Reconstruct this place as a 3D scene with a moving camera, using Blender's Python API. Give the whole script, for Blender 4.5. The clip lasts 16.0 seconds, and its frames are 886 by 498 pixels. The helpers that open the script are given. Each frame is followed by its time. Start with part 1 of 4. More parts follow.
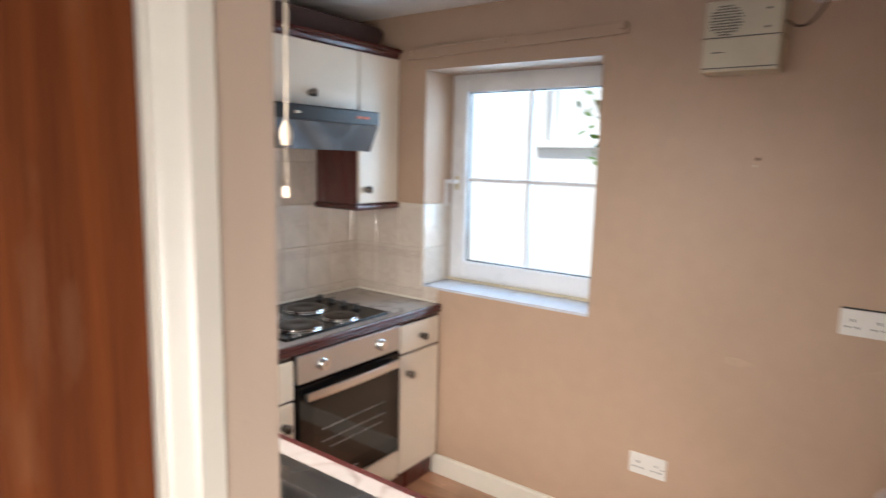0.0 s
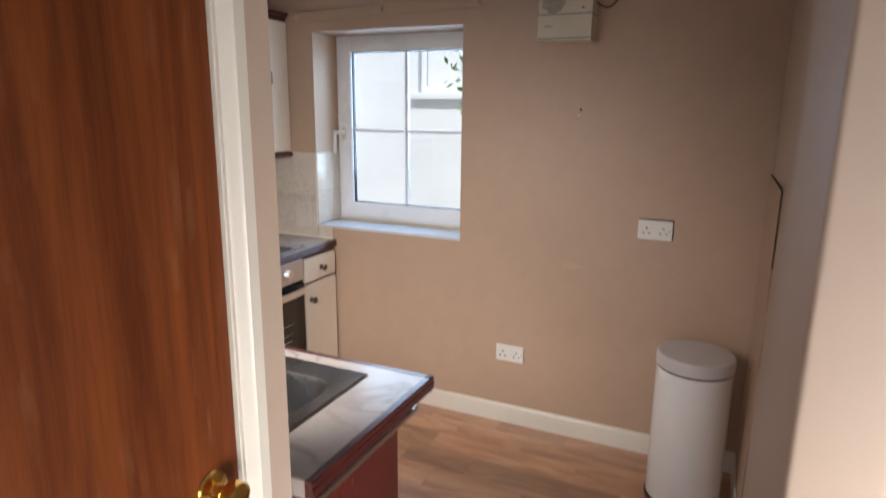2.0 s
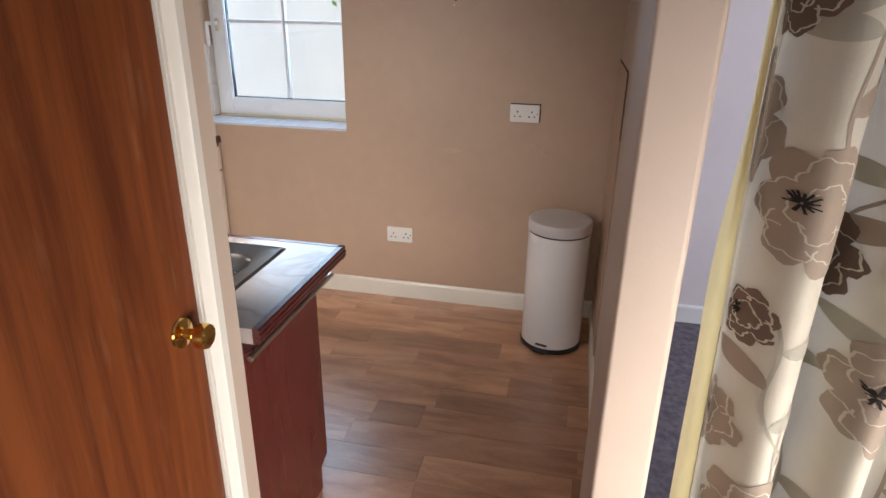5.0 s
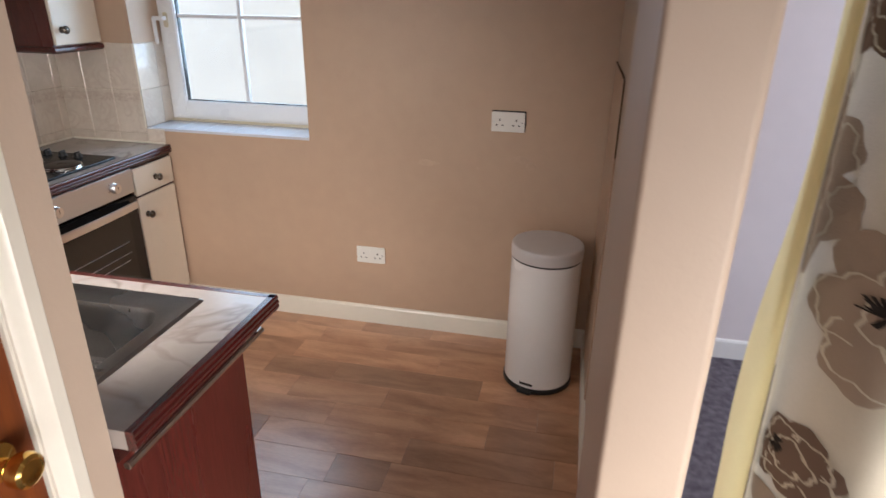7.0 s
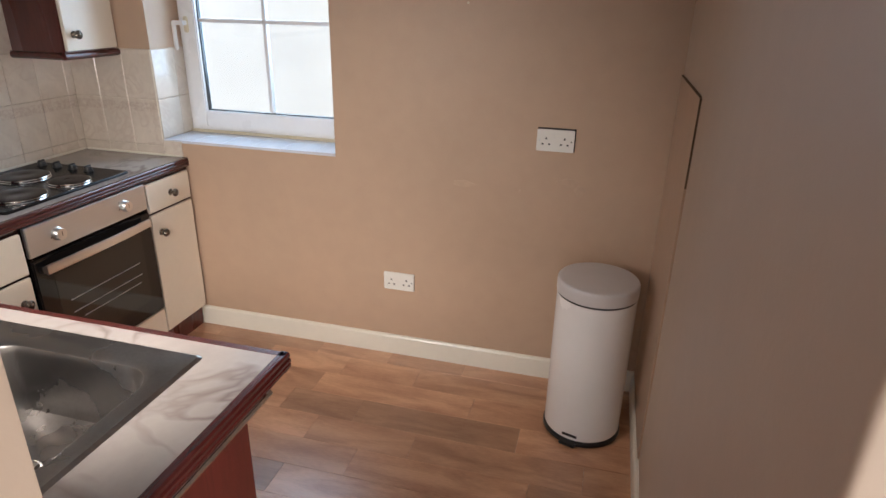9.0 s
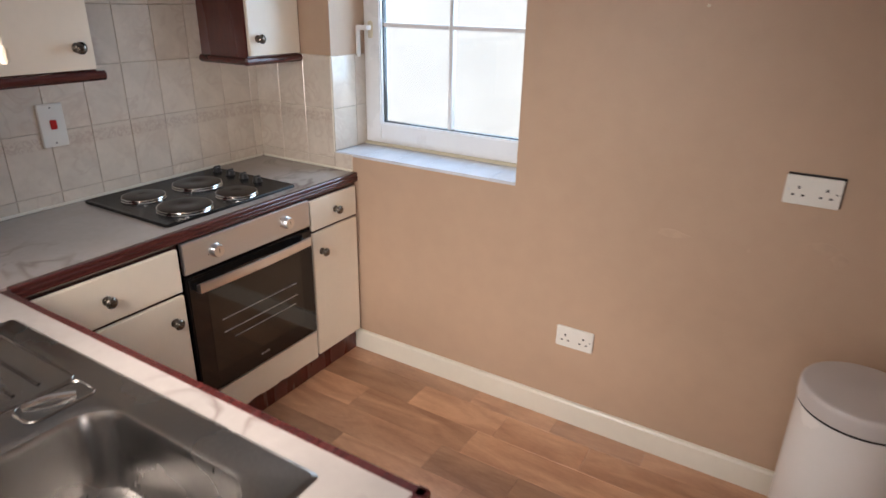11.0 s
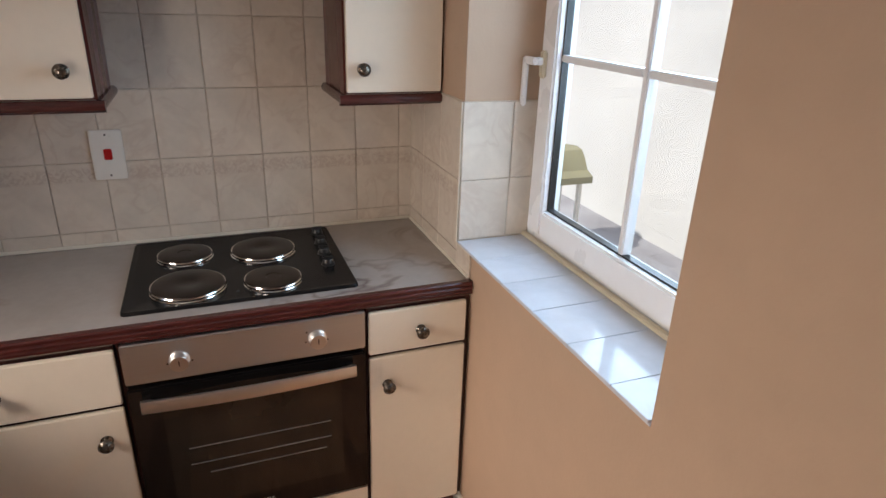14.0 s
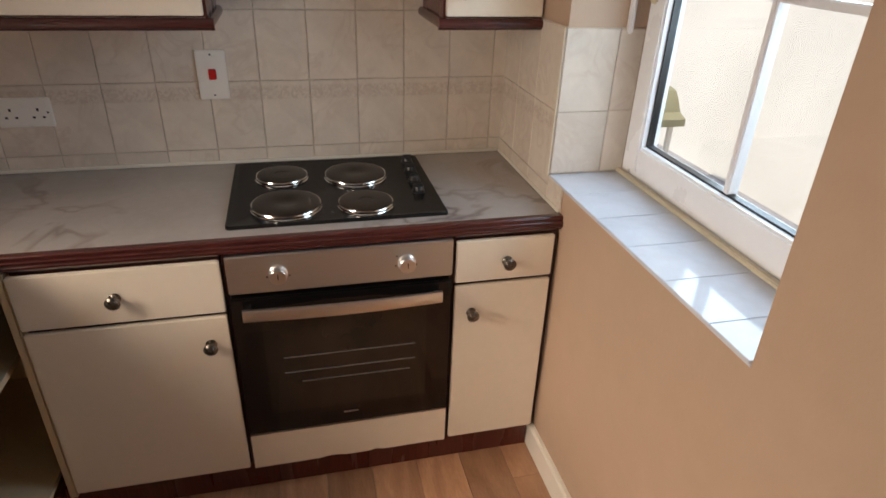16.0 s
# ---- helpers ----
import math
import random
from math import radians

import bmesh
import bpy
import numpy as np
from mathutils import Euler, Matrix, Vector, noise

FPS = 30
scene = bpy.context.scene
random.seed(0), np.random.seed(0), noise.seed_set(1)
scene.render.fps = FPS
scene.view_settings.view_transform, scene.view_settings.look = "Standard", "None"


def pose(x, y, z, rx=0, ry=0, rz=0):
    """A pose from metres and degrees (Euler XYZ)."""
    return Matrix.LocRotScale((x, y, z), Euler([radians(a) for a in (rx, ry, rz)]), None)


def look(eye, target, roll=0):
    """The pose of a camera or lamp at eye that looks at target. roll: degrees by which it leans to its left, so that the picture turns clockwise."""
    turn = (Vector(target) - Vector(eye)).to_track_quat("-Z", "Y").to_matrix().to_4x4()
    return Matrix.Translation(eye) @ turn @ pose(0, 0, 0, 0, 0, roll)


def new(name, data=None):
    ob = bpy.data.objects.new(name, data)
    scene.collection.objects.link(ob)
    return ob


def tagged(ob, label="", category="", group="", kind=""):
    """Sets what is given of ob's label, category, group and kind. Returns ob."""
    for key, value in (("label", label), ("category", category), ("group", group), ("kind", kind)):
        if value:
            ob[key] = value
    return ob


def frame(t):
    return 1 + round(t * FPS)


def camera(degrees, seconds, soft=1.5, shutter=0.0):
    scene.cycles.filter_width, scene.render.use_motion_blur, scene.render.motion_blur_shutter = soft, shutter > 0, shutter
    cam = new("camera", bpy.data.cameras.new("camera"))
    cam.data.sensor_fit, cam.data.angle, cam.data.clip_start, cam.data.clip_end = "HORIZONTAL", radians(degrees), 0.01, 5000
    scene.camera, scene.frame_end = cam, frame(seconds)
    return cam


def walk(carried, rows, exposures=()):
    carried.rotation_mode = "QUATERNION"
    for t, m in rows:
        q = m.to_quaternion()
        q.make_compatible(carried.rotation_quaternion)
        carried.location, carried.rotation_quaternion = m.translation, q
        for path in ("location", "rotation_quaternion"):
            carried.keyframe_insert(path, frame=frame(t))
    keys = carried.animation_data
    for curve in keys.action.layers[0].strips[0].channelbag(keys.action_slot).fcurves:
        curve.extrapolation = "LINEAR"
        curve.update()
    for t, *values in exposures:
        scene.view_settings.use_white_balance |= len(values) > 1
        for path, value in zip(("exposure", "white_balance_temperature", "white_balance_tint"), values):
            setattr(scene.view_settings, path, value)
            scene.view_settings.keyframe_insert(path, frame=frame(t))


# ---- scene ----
cam = camera(71.7, 16.0, shutter=0.5)
PATH = [
    (0, (-0.101, -0.023, 1.612), (-1.27, 1.573, 1.32), 1.4),
    (0.5, (0.044, -0.082, 1.623), (-0.895, 1.657, 1.317), 0.8),
    (1, (0.132, -0.205, 1.649), (-0.81, 1.532, 1.341), 0.8),
    (1.5, (0.092, -0.381, 1.628), (-0.729, 1.412, 1.291), 1.0),
    (2, (0.123, -0.495, 1.628), (-0.687, 1.279, 1.186), 0.6),
    (2.5, (0.234, -0.58, 1.622), (-0.532, 1.137, 0.939), 0.6),
    (3, (0.27, -0.648, 1.63), (-0.514, 1.045, 0.909), 0.7),
    (3.5, (0.217, -0.717, 1.635), (-0.257, 1.085, 0.908), 1.1),
    (4, (0.173, -0.774, 1.63), (-0.274, 1.032, 0.896), 0.9),
    (6.5, (0.106, -0.536, 1.621), (-0.194, 1.287, 0.854), 0.8),
    (7, (0.157, -0.361, 1.633), (-0.227, 1.445, 0.863), 0.9),
    (7.5, (0.161, -0.265, 1.612), (-0.297, 1.529, 0.854), 1.2),
    (8, (0.103, -0.184, 1.635), (-0.343, 1.613, 0.878), 1.2),
    (10.5, (0.007, 0.138, 1.607), (-0.791, 1.811, 0.858), 1.0),
    (11, (-0.16, 0.306, 1.613), (-1.118, 1.892, 0.861), 1.1),
    (11.5, (-0.253, 0.517, 1.591), (-1.208, 2.104, 0.837), 0.7),
    (12, (-0.254, 0.891, 1.616), (-1.52, 2.248, 0.87), 0.3),
    (12.5, (-0.297, 1.115, 1.593), (-1.884, 2.079, 0.85), 1.0),
    (13, (-0.383, 1.347, 1.622), (-1.979, 2.289, 0.87), 1.1),
    (13.5, (-0.411, 1.568, 1.634), (-2.143, 2.22, 0.877), 1.3),
    (14, (-0.409, 1.689, 1.642), (-2.134, 2.365, 0.888), 1.9),
    (14.5, (-0.397, 1.662, 1.636), (-2.189, 2.137, 0.886), 2.1),
    (15, (-0.408, 1.646, 1.618), (-2.193, 2.11, 0.843), 1.9),
    (15.5, (-0.417, 1.638, 1.599), (-2.106, 2.085, 0.626), 2.2),
    (16, (-0.412, 1.633, 1.611), (-2.125, 2.075, 0.679), 2.1),
]
walk(cam, [(t, look(eye, target, roll)) for t, eye, target, roll in PATH], [(0.0, 0.88, 5950, 10), (1.2, 0.75, 5950, 10), (2.5, 0.47, 5750, 11), (8.0, 0.56, 5950, 11), (10.5, 0.68, 6000, 12), (12.5, 0.60, 6150, 13), (14.5, 0.45, 6550, 14), (16.0, 0.52, 6900, 14)])

# ---- world, sun, large lights ----
world = bpy.data.worlds.new("World")
scene.world = world
world.use_nodes = True
wn = world.node_tree
sky = wn.nodes.new("ShaderNodeTexSky")
sky.sky_type = "NISHITA"
sky.sun_disc = False
sky.sun_elevation = radians(52)
sky.sun_rotation = radians(190)
wn.links.new(sky.outputs[0], wn.nodes["Background"].inputs[0])
wn.nodes["Background"].inputs[1].default_value = 0.12


def lamp(name, kind, m, energy, color, sx=1.0, sy=1.0, spread=180):
    data = bpy.data.lights.new(name, kind)
    data.energy, data.color = energy, color
    if kind == "AREA":
        data.shape, data.size, data.size_y, data.spread = "RECTANGLE", sx, sy, radians(spread)
    ob = new(name, data)
    ob.matrix_world = m
    return ob


sun = lamp("sun", "SUN", look((-3, -10, 12), (-1.4, 0, 0)), 2.4, (1.0, 0.95, 0.87))
sun.data.angle = radians(0.5)
# sky light in the kitchen window, outside the panes
lamp("window_skylight", "AREA", look((-1.52, 2.83, 1.60), (-1.40, 1.5, 1.15)), 10, (0.55, 0.78, 1.0), 0.85, 0.85)
# low hall window behind the walk
lamp("hall_skylight", "AREA", look((0.35, -2.72, 0.70), (-0.25, 2.3, 0.10)), 8, (1.0, 0.92, 0.82), 1.2, 1.1)
# window above the sink, in the wall that the walk never turns to
lamp("sink_skylight", "AREA", look((-1.10, 0.07, 1.60), (-1.00, 1.90, 0.22)), 9, (1.0, 0.87, 0.74), 0.70, 0.70, 95)
# low hall window beside the entrance
lamp("hall_side_skylight", "AREA", look((1.34, -0.95, 0.70), (-0.95, 1.30, 0.4)), 15, (1.0, 0.88, 0.76), 1.1, 1.0, 90)
# living room window
lamp("living_skylight", "AREA", look((3.30, 1.4, 1.35), (0.6, 1.4, 0.9)), 48, (0.70, 0.78, 1.0), 1.4, 1.4)


# ---- materials ----
def material(name, color, rough=0.5, metal=0.0, spec=0.5, var=0.08, scale=3.0, fine=60.0, bump=0.0, bump_scale=120.0,
             color2=None, stretch=(1, 1, 1), coat=0.0, per_object=0.0):
    m = bpy.data.materials.new(name)
    m.use_nodes = True
    nt = m.node_tree
    b = nt.nodes["Principled BSDF"]
    b.inputs["Roughness"].default_value = rough
    b.inputs["Metallic"].default_value = metal
    b.inputs["Specular IOR Level"].default_value = spec
    b.inputs["Coat Weight"].default_value = coat
    b.inputs["Coat Roughness"].default_value = 0.16
    tc = nt.nodes.new("ShaderNodeTexCoord")
    mp = nt.nodes.new("ShaderNodeMapping")
    mp.inputs["Scale"].default_value = stretch
    nt.links.new(tc.outputs["Object"], mp.inputs["Vector"])
    n1 = nt.nodes.new("ShaderNodeTexNoise")
    n1.inputs["Scale"].default_value, n1.inputs["Detail"].default_value = scale, 5
    n2 = nt.nodes.new("ShaderNodeTexNoise")
    n2.inputs["Scale"].default_value, n2.inputs["Detail"].default_value = fine, 3
    for n in (n1, n2):
        nt.links.new(mp.outputs[0], n.inputs["Vector"])
    add = nt.nodes.new("ShaderNodeMath")
    add.operation = "MULTIPLY_ADD"
    nt.links.new(n2.outputs["Fac"], add.inputs[0])
    add.inputs[1].default_value = 0.35
    nt.links.new(n1.outputs["Fac"], add.inputs[2])
    ramp = nt.nodes.new("ShaderNodeValToRGB")
    c2 = color2 or tuple(c * (1 - 2.2 * var) for c in color)
    ramp.color_ramp.elements[0].position, ramp.color_ramp.elements[1].position = 0.42, 0.95
    ramp.color_ramp.elements[0].color = (*c2, 1)
    ramp.color_ramp.elements[1].color = (*(tuple(min(1, c * (1 + var)) for c in color)), 1)
    nt.links.new(add.outputs[0], ramp.inputs[0])
    out = ramp.outputs[0]
    if per_object:
        info = nt.nodes.new("ShaderNodeObjectInfo")
        hsv = nt.nodes.new("ShaderNodeHueSaturation")
        mr = nt.nodes.new("ShaderNodeMapRange")
        mr.inputs["To Min"].default_value, mr.inputs["To Max"].default_value = 1 - per_object, 1 + per_object
        nt.links.new(info.outputs["Random"], mr.inputs["Value"])
        nt.links.new(mr.outputs[0], hsv.inputs["Value"])
        nt.links.new(out, hsv.inputs["Color"])
        out = hsv.outputs[0]
    nt.links.new(out, b.inputs["Base Color"])
    rr = nt.nodes.new("ShaderNodeMapRange")
    rr.inputs["To Min"].default_value, rr.inputs["To Max"].default_value = max(0.02, rough * 0.8), min(1, rough * 1.2)
    nt.links.new(n1.outputs["Fac"], rr.inputs["Value"])
    nt.links.new(rr.outputs[0], b.inputs["Roughness"])
    if bump:
        n3 = nt.nodes.new("ShaderNodeTexNoise")
        n3.inputs["Scale"].default_value, n3.inputs["Detail"].default_value = bump_scale, 4
        nt.links.new(mp.outputs[0], n3.inputs["Vector"])
        bp = nt.nodes.new("ShaderNodeBump")
        bp.inputs["Strength"].default_value, bp.inputs["Distance"].default_value = bump, 0.004
        nt.links.new(n3.outputs["Fac"], bp.inputs["Height"])
        nt.links.new(bp.outputs[0], b.inputs["Normal"])
    return m


def wood(name, light, dark, rough, stretch, per_object=0.0, grain=9.0, coat=0.0, distort=2.0, scuff=0.0, spec=0.5):
    m = material(name, light, rough, 0, 0.5, 0.1, 1.5, 40, 0.08, 160, None, stretch, coat, per_object)
    nt = m.node_tree
    ramp = next(n for n in nt.nodes if n.type == "VALTORGB")
    add = next(n for n in nt.nodes if n.type == "MATH")
    mp = next(n for n in nt.nodes if n.type == "MAPPING")
    if per_object:
        info = next(n for n in nt.nodes if n.type == "OBJECT_INFO")
        off = nt.nodes.new("ShaderNodeVectorMath")
        off.operation = "MULTIPLY_ADD"
        nt.links.new(info.outputs["Random"], off.inputs[0])
        off.inputs[1].default_value = (31.0, 17.0, 23.0)
        src = mp.inputs["Vector"].links[0].from_socket
        nt.links.new(src, off.inputs[2])
        nt.links.new(off.outputs[0], mp.inputs["Vector"])
    g = nt.nodes.new("ShaderNodeTexNoise")
    g.inputs["Scale"].default_value, g.inputs["Detail"].default_value = grain, 8
    g.inputs["Distortion"].default_value = distort
    nt.links.new(mp.outputs[0], g.inputs["Vector"])
    nt.links.new(g.outputs["Fac"], add.inputs[2])
    add.inputs[1].default_value = 0.25
    ramp.color_ramp.elements[0].color = (*dark, 1)
    ramp.color_ramp.elements[1].color = (*light, 1)
    ramp.color_ramp.elements[0].position, ramp.color_ramp.elements[1].position = 0.42, 0.82
    if scuff:
        bs = nt.nodes["Principled BSDF"]
        src = bs.inputs["Base Color"].links[0].from_socket
        mp2 = nt.nodes.new("ShaderNodeMapping")
        mp2.inputs["Scale"].default_value = (1, 9, 2.2)
        tc = next(n for n in nt.nodes if n.type == "TEX_COORD")
        nt.links.new(tc.outputs["Object"], mp2.inputs["Vector"])
        n5 = nt.nodes.new("ShaderNodeTexNoise")
        n5.inputs["Scale"].default_value, n5.inputs["Detail"].default_value = 2.6, 6
        nt.links.new(mp2.outputs[0], n5.inputs["Vector"])
        mr = nt.nodes.new("ShaderNodeMapRange")
        mr.inputs["From Min"].default_value, mr.inputs["From Max"].default_value = 0.60, 0.78
        mr.inputs["To Max"].default_value = scuff
        nt.links.new(n5.outputs["Fac"], mr.inputs["Value"])
        mix = nt.nodes.new("ShaderNodeMixRGB")
        mix.inputs[2].default_value = (0.36, 0.20, 0.10, 1)
        nt.links.new(mr.outputs[0], mix.inputs[0])
        nt.links.new(src, mix.inputs[1])
        nt.links.new(mix.outputs[0], bs.inputs["Base Color"])
    m.node_tree.nodes["Principled BSDF"].inputs["Specular IOR Level"].default_value = spec
    return m


def marble(name, base, vein, rough, scale, per_object=0.0, frieze=False, coat=0.0, width=0.06, strength=0.8):
    m = material(name, base, rough, 0, 0.5, 0.06, 5, 50, 0.0, 100, None, (1, 1, 1), coat, per_object)
    nt = m.node_tree
    b = nt.nodes["Principled BSDF"]
    src = b.inputs["Base Color"].links[0].from_socket
    tc = next(n for n in nt.nodes if n.type == "TEX_COORD")
    vec = tc.outputs["Object"]
    if per_object:
        info = next(n for n in nt.nodes if n.type == "OBJECT_INFO")
        off = nt.nodes.new("ShaderNodeVectorMath")
        off.operation = "MULTIPLY_ADD"
        nt.links.new(info.outputs["Random"], off.inputs[0])
        off.inputs[1].default_value = (13.0, 29.0, 7.0)
        nt.links.new(vec, off.inputs[2])
        vec = off.outputs[0]
    n = nt.nodes.new("ShaderNodeTexNoise")
    n.inputs["Scale"].default_value, n.inputs["Detail"].default_value, n.inputs["Distortion"].default_value = scale, 3, 1.3
    nt.links.new(vec, n.inputs["Vector"])
    sub = nt.nodes.new("ShaderNodeMath")
    sub.operation, sub.inputs[1].default_value = "SUBTRACT", 0.5
    nt.links.new(n.outputs["Fac"], sub.inputs[0])
    ab = nt.nodes.new("ShaderNodeMath")
    ab.operation = "ABSOLUTE"
    nt.links.new(sub.outputs[0], ab.inputs[0])
    mr = nt.nodes.new("ShaderNodeMapRange")
    mr.inputs["From Min"].default_value, mr.inputs["From Max"].default_value = 0.0, width
    mr.inputs["To Min"].default_value, mr.inputs["To Max"].default_value = strength, 0.0
    nt.links.new(ab.outputs[0], mr.inputs["Value"])
    n4 = nt.nodes.new("ShaderNodeTexNoise")
    n4.inputs["Scale"].default_value = scale * 0.6
    nt.links.new(vec, n4.inputs["Vector"])
    mr4 = nt.nodes.new("ShaderNodeMapRange")
    mr4.inputs["From Min"].default_value, mr4.inputs["From Max"].default_value = 0.42, 0.62
    nt.links.new(n4.outputs["Fac"], mr4.inputs["Value"])
    mul = nt.nodes.new("ShaderNodeMath")
    mul.operation = "MULTIPLY"
    nt.links.new(mr.outputs[0], mul.inputs[0])
    nt.links.new(mr4.outputs[0], mul.inputs[1])
    mix = nt.nodes.new("ShaderNodeMixRGB")
    nt.links.new(mul.outputs[0], mix.inputs[0])
    nt.links.new(src, mix.inputs[1])
    mix.inputs[2].default_value = (*vein, 1)
    out = mix.outputs[0]
    if frieze:
        sp = nt.nodes.new("ShaderNodeSeparateXYZ")
        nt.links.new(tc.outputs["Object"], sp.inputs[0])
        lo = nt.nodes.new("ShaderNodeMapRange")
        lo.inputs["From Min"].default_value, lo.inputs["From Max"].default_value = 0.046, 0.052
        hi = nt.nodes.new("ShaderNodeMapRange")
        hi.inputs["From Min"].default_value, hi.inputs["From Max"].default_value = 0.094, 0.088
        nt.links.new(sp.outputs[2], lo.inputs["Value"])
        nt.links.new(sp.outputs[2], hi.inputs["Value"])
        v = nt.nodes.new("ShaderNodeTexNoise")
        v.inputs["Scale"].default_value, v.inputs["Distortion"].default_value = 42, 2.5
        nt.links.new(vec, v.inputs["Vector"])
        vm = nt.nodes.new("ShaderNodeMapRange")
        vm.inputs["From Min"].default_value, vm.inputs["From Max"].default_value = 0.40, 0.62
        vm.inputs["To Min"].default_value, vm.inputs["To Max"].default_value = 0.5, 0.0
        nt.links.new(v.outputs["Fac"], vm.inputs["Value"])
        a = nt.nodes.new("ShaderNodeMath")
        a.operation = "MULTIPLY"
        nt.links.new(lo.outputs[0], a.inputs[0])
        nt.links.new(hi.outputs[0], a.inputs[1])
        c = nt.nodes.new("ShaderNodeMath")
        c.operation = "MULTIPLY"
        nt.links.new(a.outputs[0], c.inputs[0])
        nt.links.new(vm.outputs[0], c.inputs[1])
        mx = nt.nodes.new("ShaderNodeMixRGB")
        nt.links.new(c.outputs[0], mx.inputs[0])
        nt.links.new(out, mx.inputs[1])
        mx.inputs[2].default_value = (0.47, 0.37, 0.31, 1)
        out = mx.outputs[0]
    nt.links.new(out, b.inputs["Base Color"])
    return m


WALL = material("tan_wall_paint", (0.515, 0.37, 0.265), 0.45, 0, 0.35, 0.05, 1.3, 14, 0.12, 90)
HALLWALL = material("beige_wall_paint", (0.55, 0.44, 0.345), 0.5, 0, 0.35, 0.04, 1.2, 12, 0.12, 90)
LIVWALL = material("pale_wall_paint", (0.72, 0.64, 0.58), 0.6, 0, 0.3, 0.03, 1.2, 12, 0.1, 90)
CEIL = material("white_ceiling_paint", (0.82, 0.81, 0.79), 0.8, 0, 0.2, 0.03, 1.5, 20, 0.1, 120)
GLOSSWHITE = material("cream_gloss_paint", (0.82, 0.78, 0.68), 0.32, 0, 0.5, 0.03, 3, 30, 0.05, 60)
UPVC = material("white_upvc", (0.84, 0.85, 0.86), 0.28, 0, 0.5, 0.02, 4, 40)
CREAM = material("cream_laminate", (0.82, 0.735, 0.61), 0.33, 0, 0.5, 0.025, 2.5, 45, 0.03, 200)
MAHOG = wood("mahogany_veneer", (0.112, 0.022, 0.017), (0.070, 0.014, 0.011), 0.27, (6, 6, 0.5), 0, 8, 0.2)
MAHOGH = wood("mahogany_moulding", (0.095, 0.020, 0.017), (0.042, 0.009, 0.008), 0.25, (9, 0.7, 9), 0, 8, 0.3)
DARKWOOD = wood("dark_cabinet_edge", (0.07, 0.018, 0.014), (0.03, 0.008, 0.007), 0.35, (5, 5, 5))
BEIGE = material("beige_carcass", (0.60, 0.49, 0.33), 0.5, 0, 0.4, 0.05, 3, 30)
MARBLE = marble("marbled_laminate", (0.41, 0.365, 0.335), (0.19, 0.145, 0.135), 0.22, 3.0, 0, False, 0.12, 0.045, 1.0)
TILE = marble("glazed_wall_tile", (0.70, 0.625, 0.535), (0.56, 0.46, 0.385), 0.14, 9, 0.035, False, 0.2, 0.07, 0.5)
TILEF = marble("glazed_frieze_tile", (0.70, 0.625, 0.535), (0.56, 0.46, 0.385), 0.14, 9, 0.035, True, 0.2, 0.07, 0.5)
SILLT = marble("white_glazed_sill_tile", (0.64, 0.68, 0.75), (0.66, 0.68, 0.72), 0.07, 7, 0.02, False, 0.3, 0.05, 0.3)
GROUT = material("grout", (0.60, 0.52, 0.42), 0.85, 0, 0.2, 0.12, 12, 80)
STEEL = material("brushed_steel", (0.69, 0.71, 0.73), 0.34, 1.0, 0.5, 0.012, 3, 90, 0.02, 60, None, (60, 1.2, 60))
SINKST = material("sink_steel", (0.33, 0.315, 0.30), 0.27, 1.0, 0.5, 0.10, 6, 120, 0.05, 200)
BRIGHTST = material("bright_steel", (0.86, 0.84, 0.81), 0.30, 1.0, 0.5, 0.02)
CHROME = material("chrome", (0.80, 0.80, 0.79), 0.10, 1.0, 0.5, 0.02)
BRASS = material("polished_brass", (0.82, 0.56, 0.16), 0.12, 1.0, 0.5, 0.05, 10, 60)
PEWTER = material("pewter_knob", (0.17, 0.145, 0.12), 0.27, 0.85, 0.5, 0.15, 60, 200)
BLACKEN = material("black_enamel", (0.012, 0.011, 0.011), 0.22, 0, 0.12, 0.1, 20, 90, 0, 100, None, (1, 1, 1), 0.05)
IRON = material("cast_iron_ring", (0.034, 0.024, 0.018), 0.36, 0.3, 0.5, 0.25, 20, 150, 0.1, 300)
BLACKPL = material("black_plastic", (0.015, 0.015, 0.015), 0.32, 0, 0.5, 0.1)
BLACKGL = material("black_oven_glass", (0.008, 0.007, 0.007), 0.06, 0, 0.5, 0.1)
OVENIN = material("oven_interior_glass", (0.022, 0.019, 0.015), 0.05, 0, 0.5, 0.2, 3, 20, 0, 1, None, (1, 1, 1), 0.3)
WHITEPL = material("white_plastic", (0.80, 0.78, 0.73), 0.3, 0, 0.5, 0.02, 10, 60)
OLDPL = material("aged_cream_plastic", (0.66, 0.60, 0.46), 0.42, 0, 0.4, 0.04, 8, 60)
SLOT = material("dark_slot", (0.02, 0.017, 0.015), 0.6)
RED = material("red_switch", (0.55, 0.02, 0.02), 0.25)
ORANGE = material("orange_switch", (0.65, 0.12, 0.04), 0.3)
GREY = material("grey_hood_metal", (0.038, 0.039, 0.041), 0.32, 0.35, 0.5, 0.06, 6, 60)
HOODGL = material("smoked_visor", (0.15, 0.16, 0.17), 0.07, 0.45, 0.5, 0.06, 6, 60)
BINW = material("white_bin_enamel", (0.83, 0.81, 0.79), 0.26, 0, 0.5, 0.015, 4, 40)
BINLID = material("white_bin_lid", (0.62, 0.585, 0.57), 0.36, 0, 0.5, 0.03, 6, 150, 0.06, 350)
PLANK = wood("oak_effect_vinyl", (0.62, 0.36, 0.21), (0.36, 0.18, 0.098), 0.33, (1.0, 4.5, 4.5), 0.27, 2.6, 0.8, 0.8)
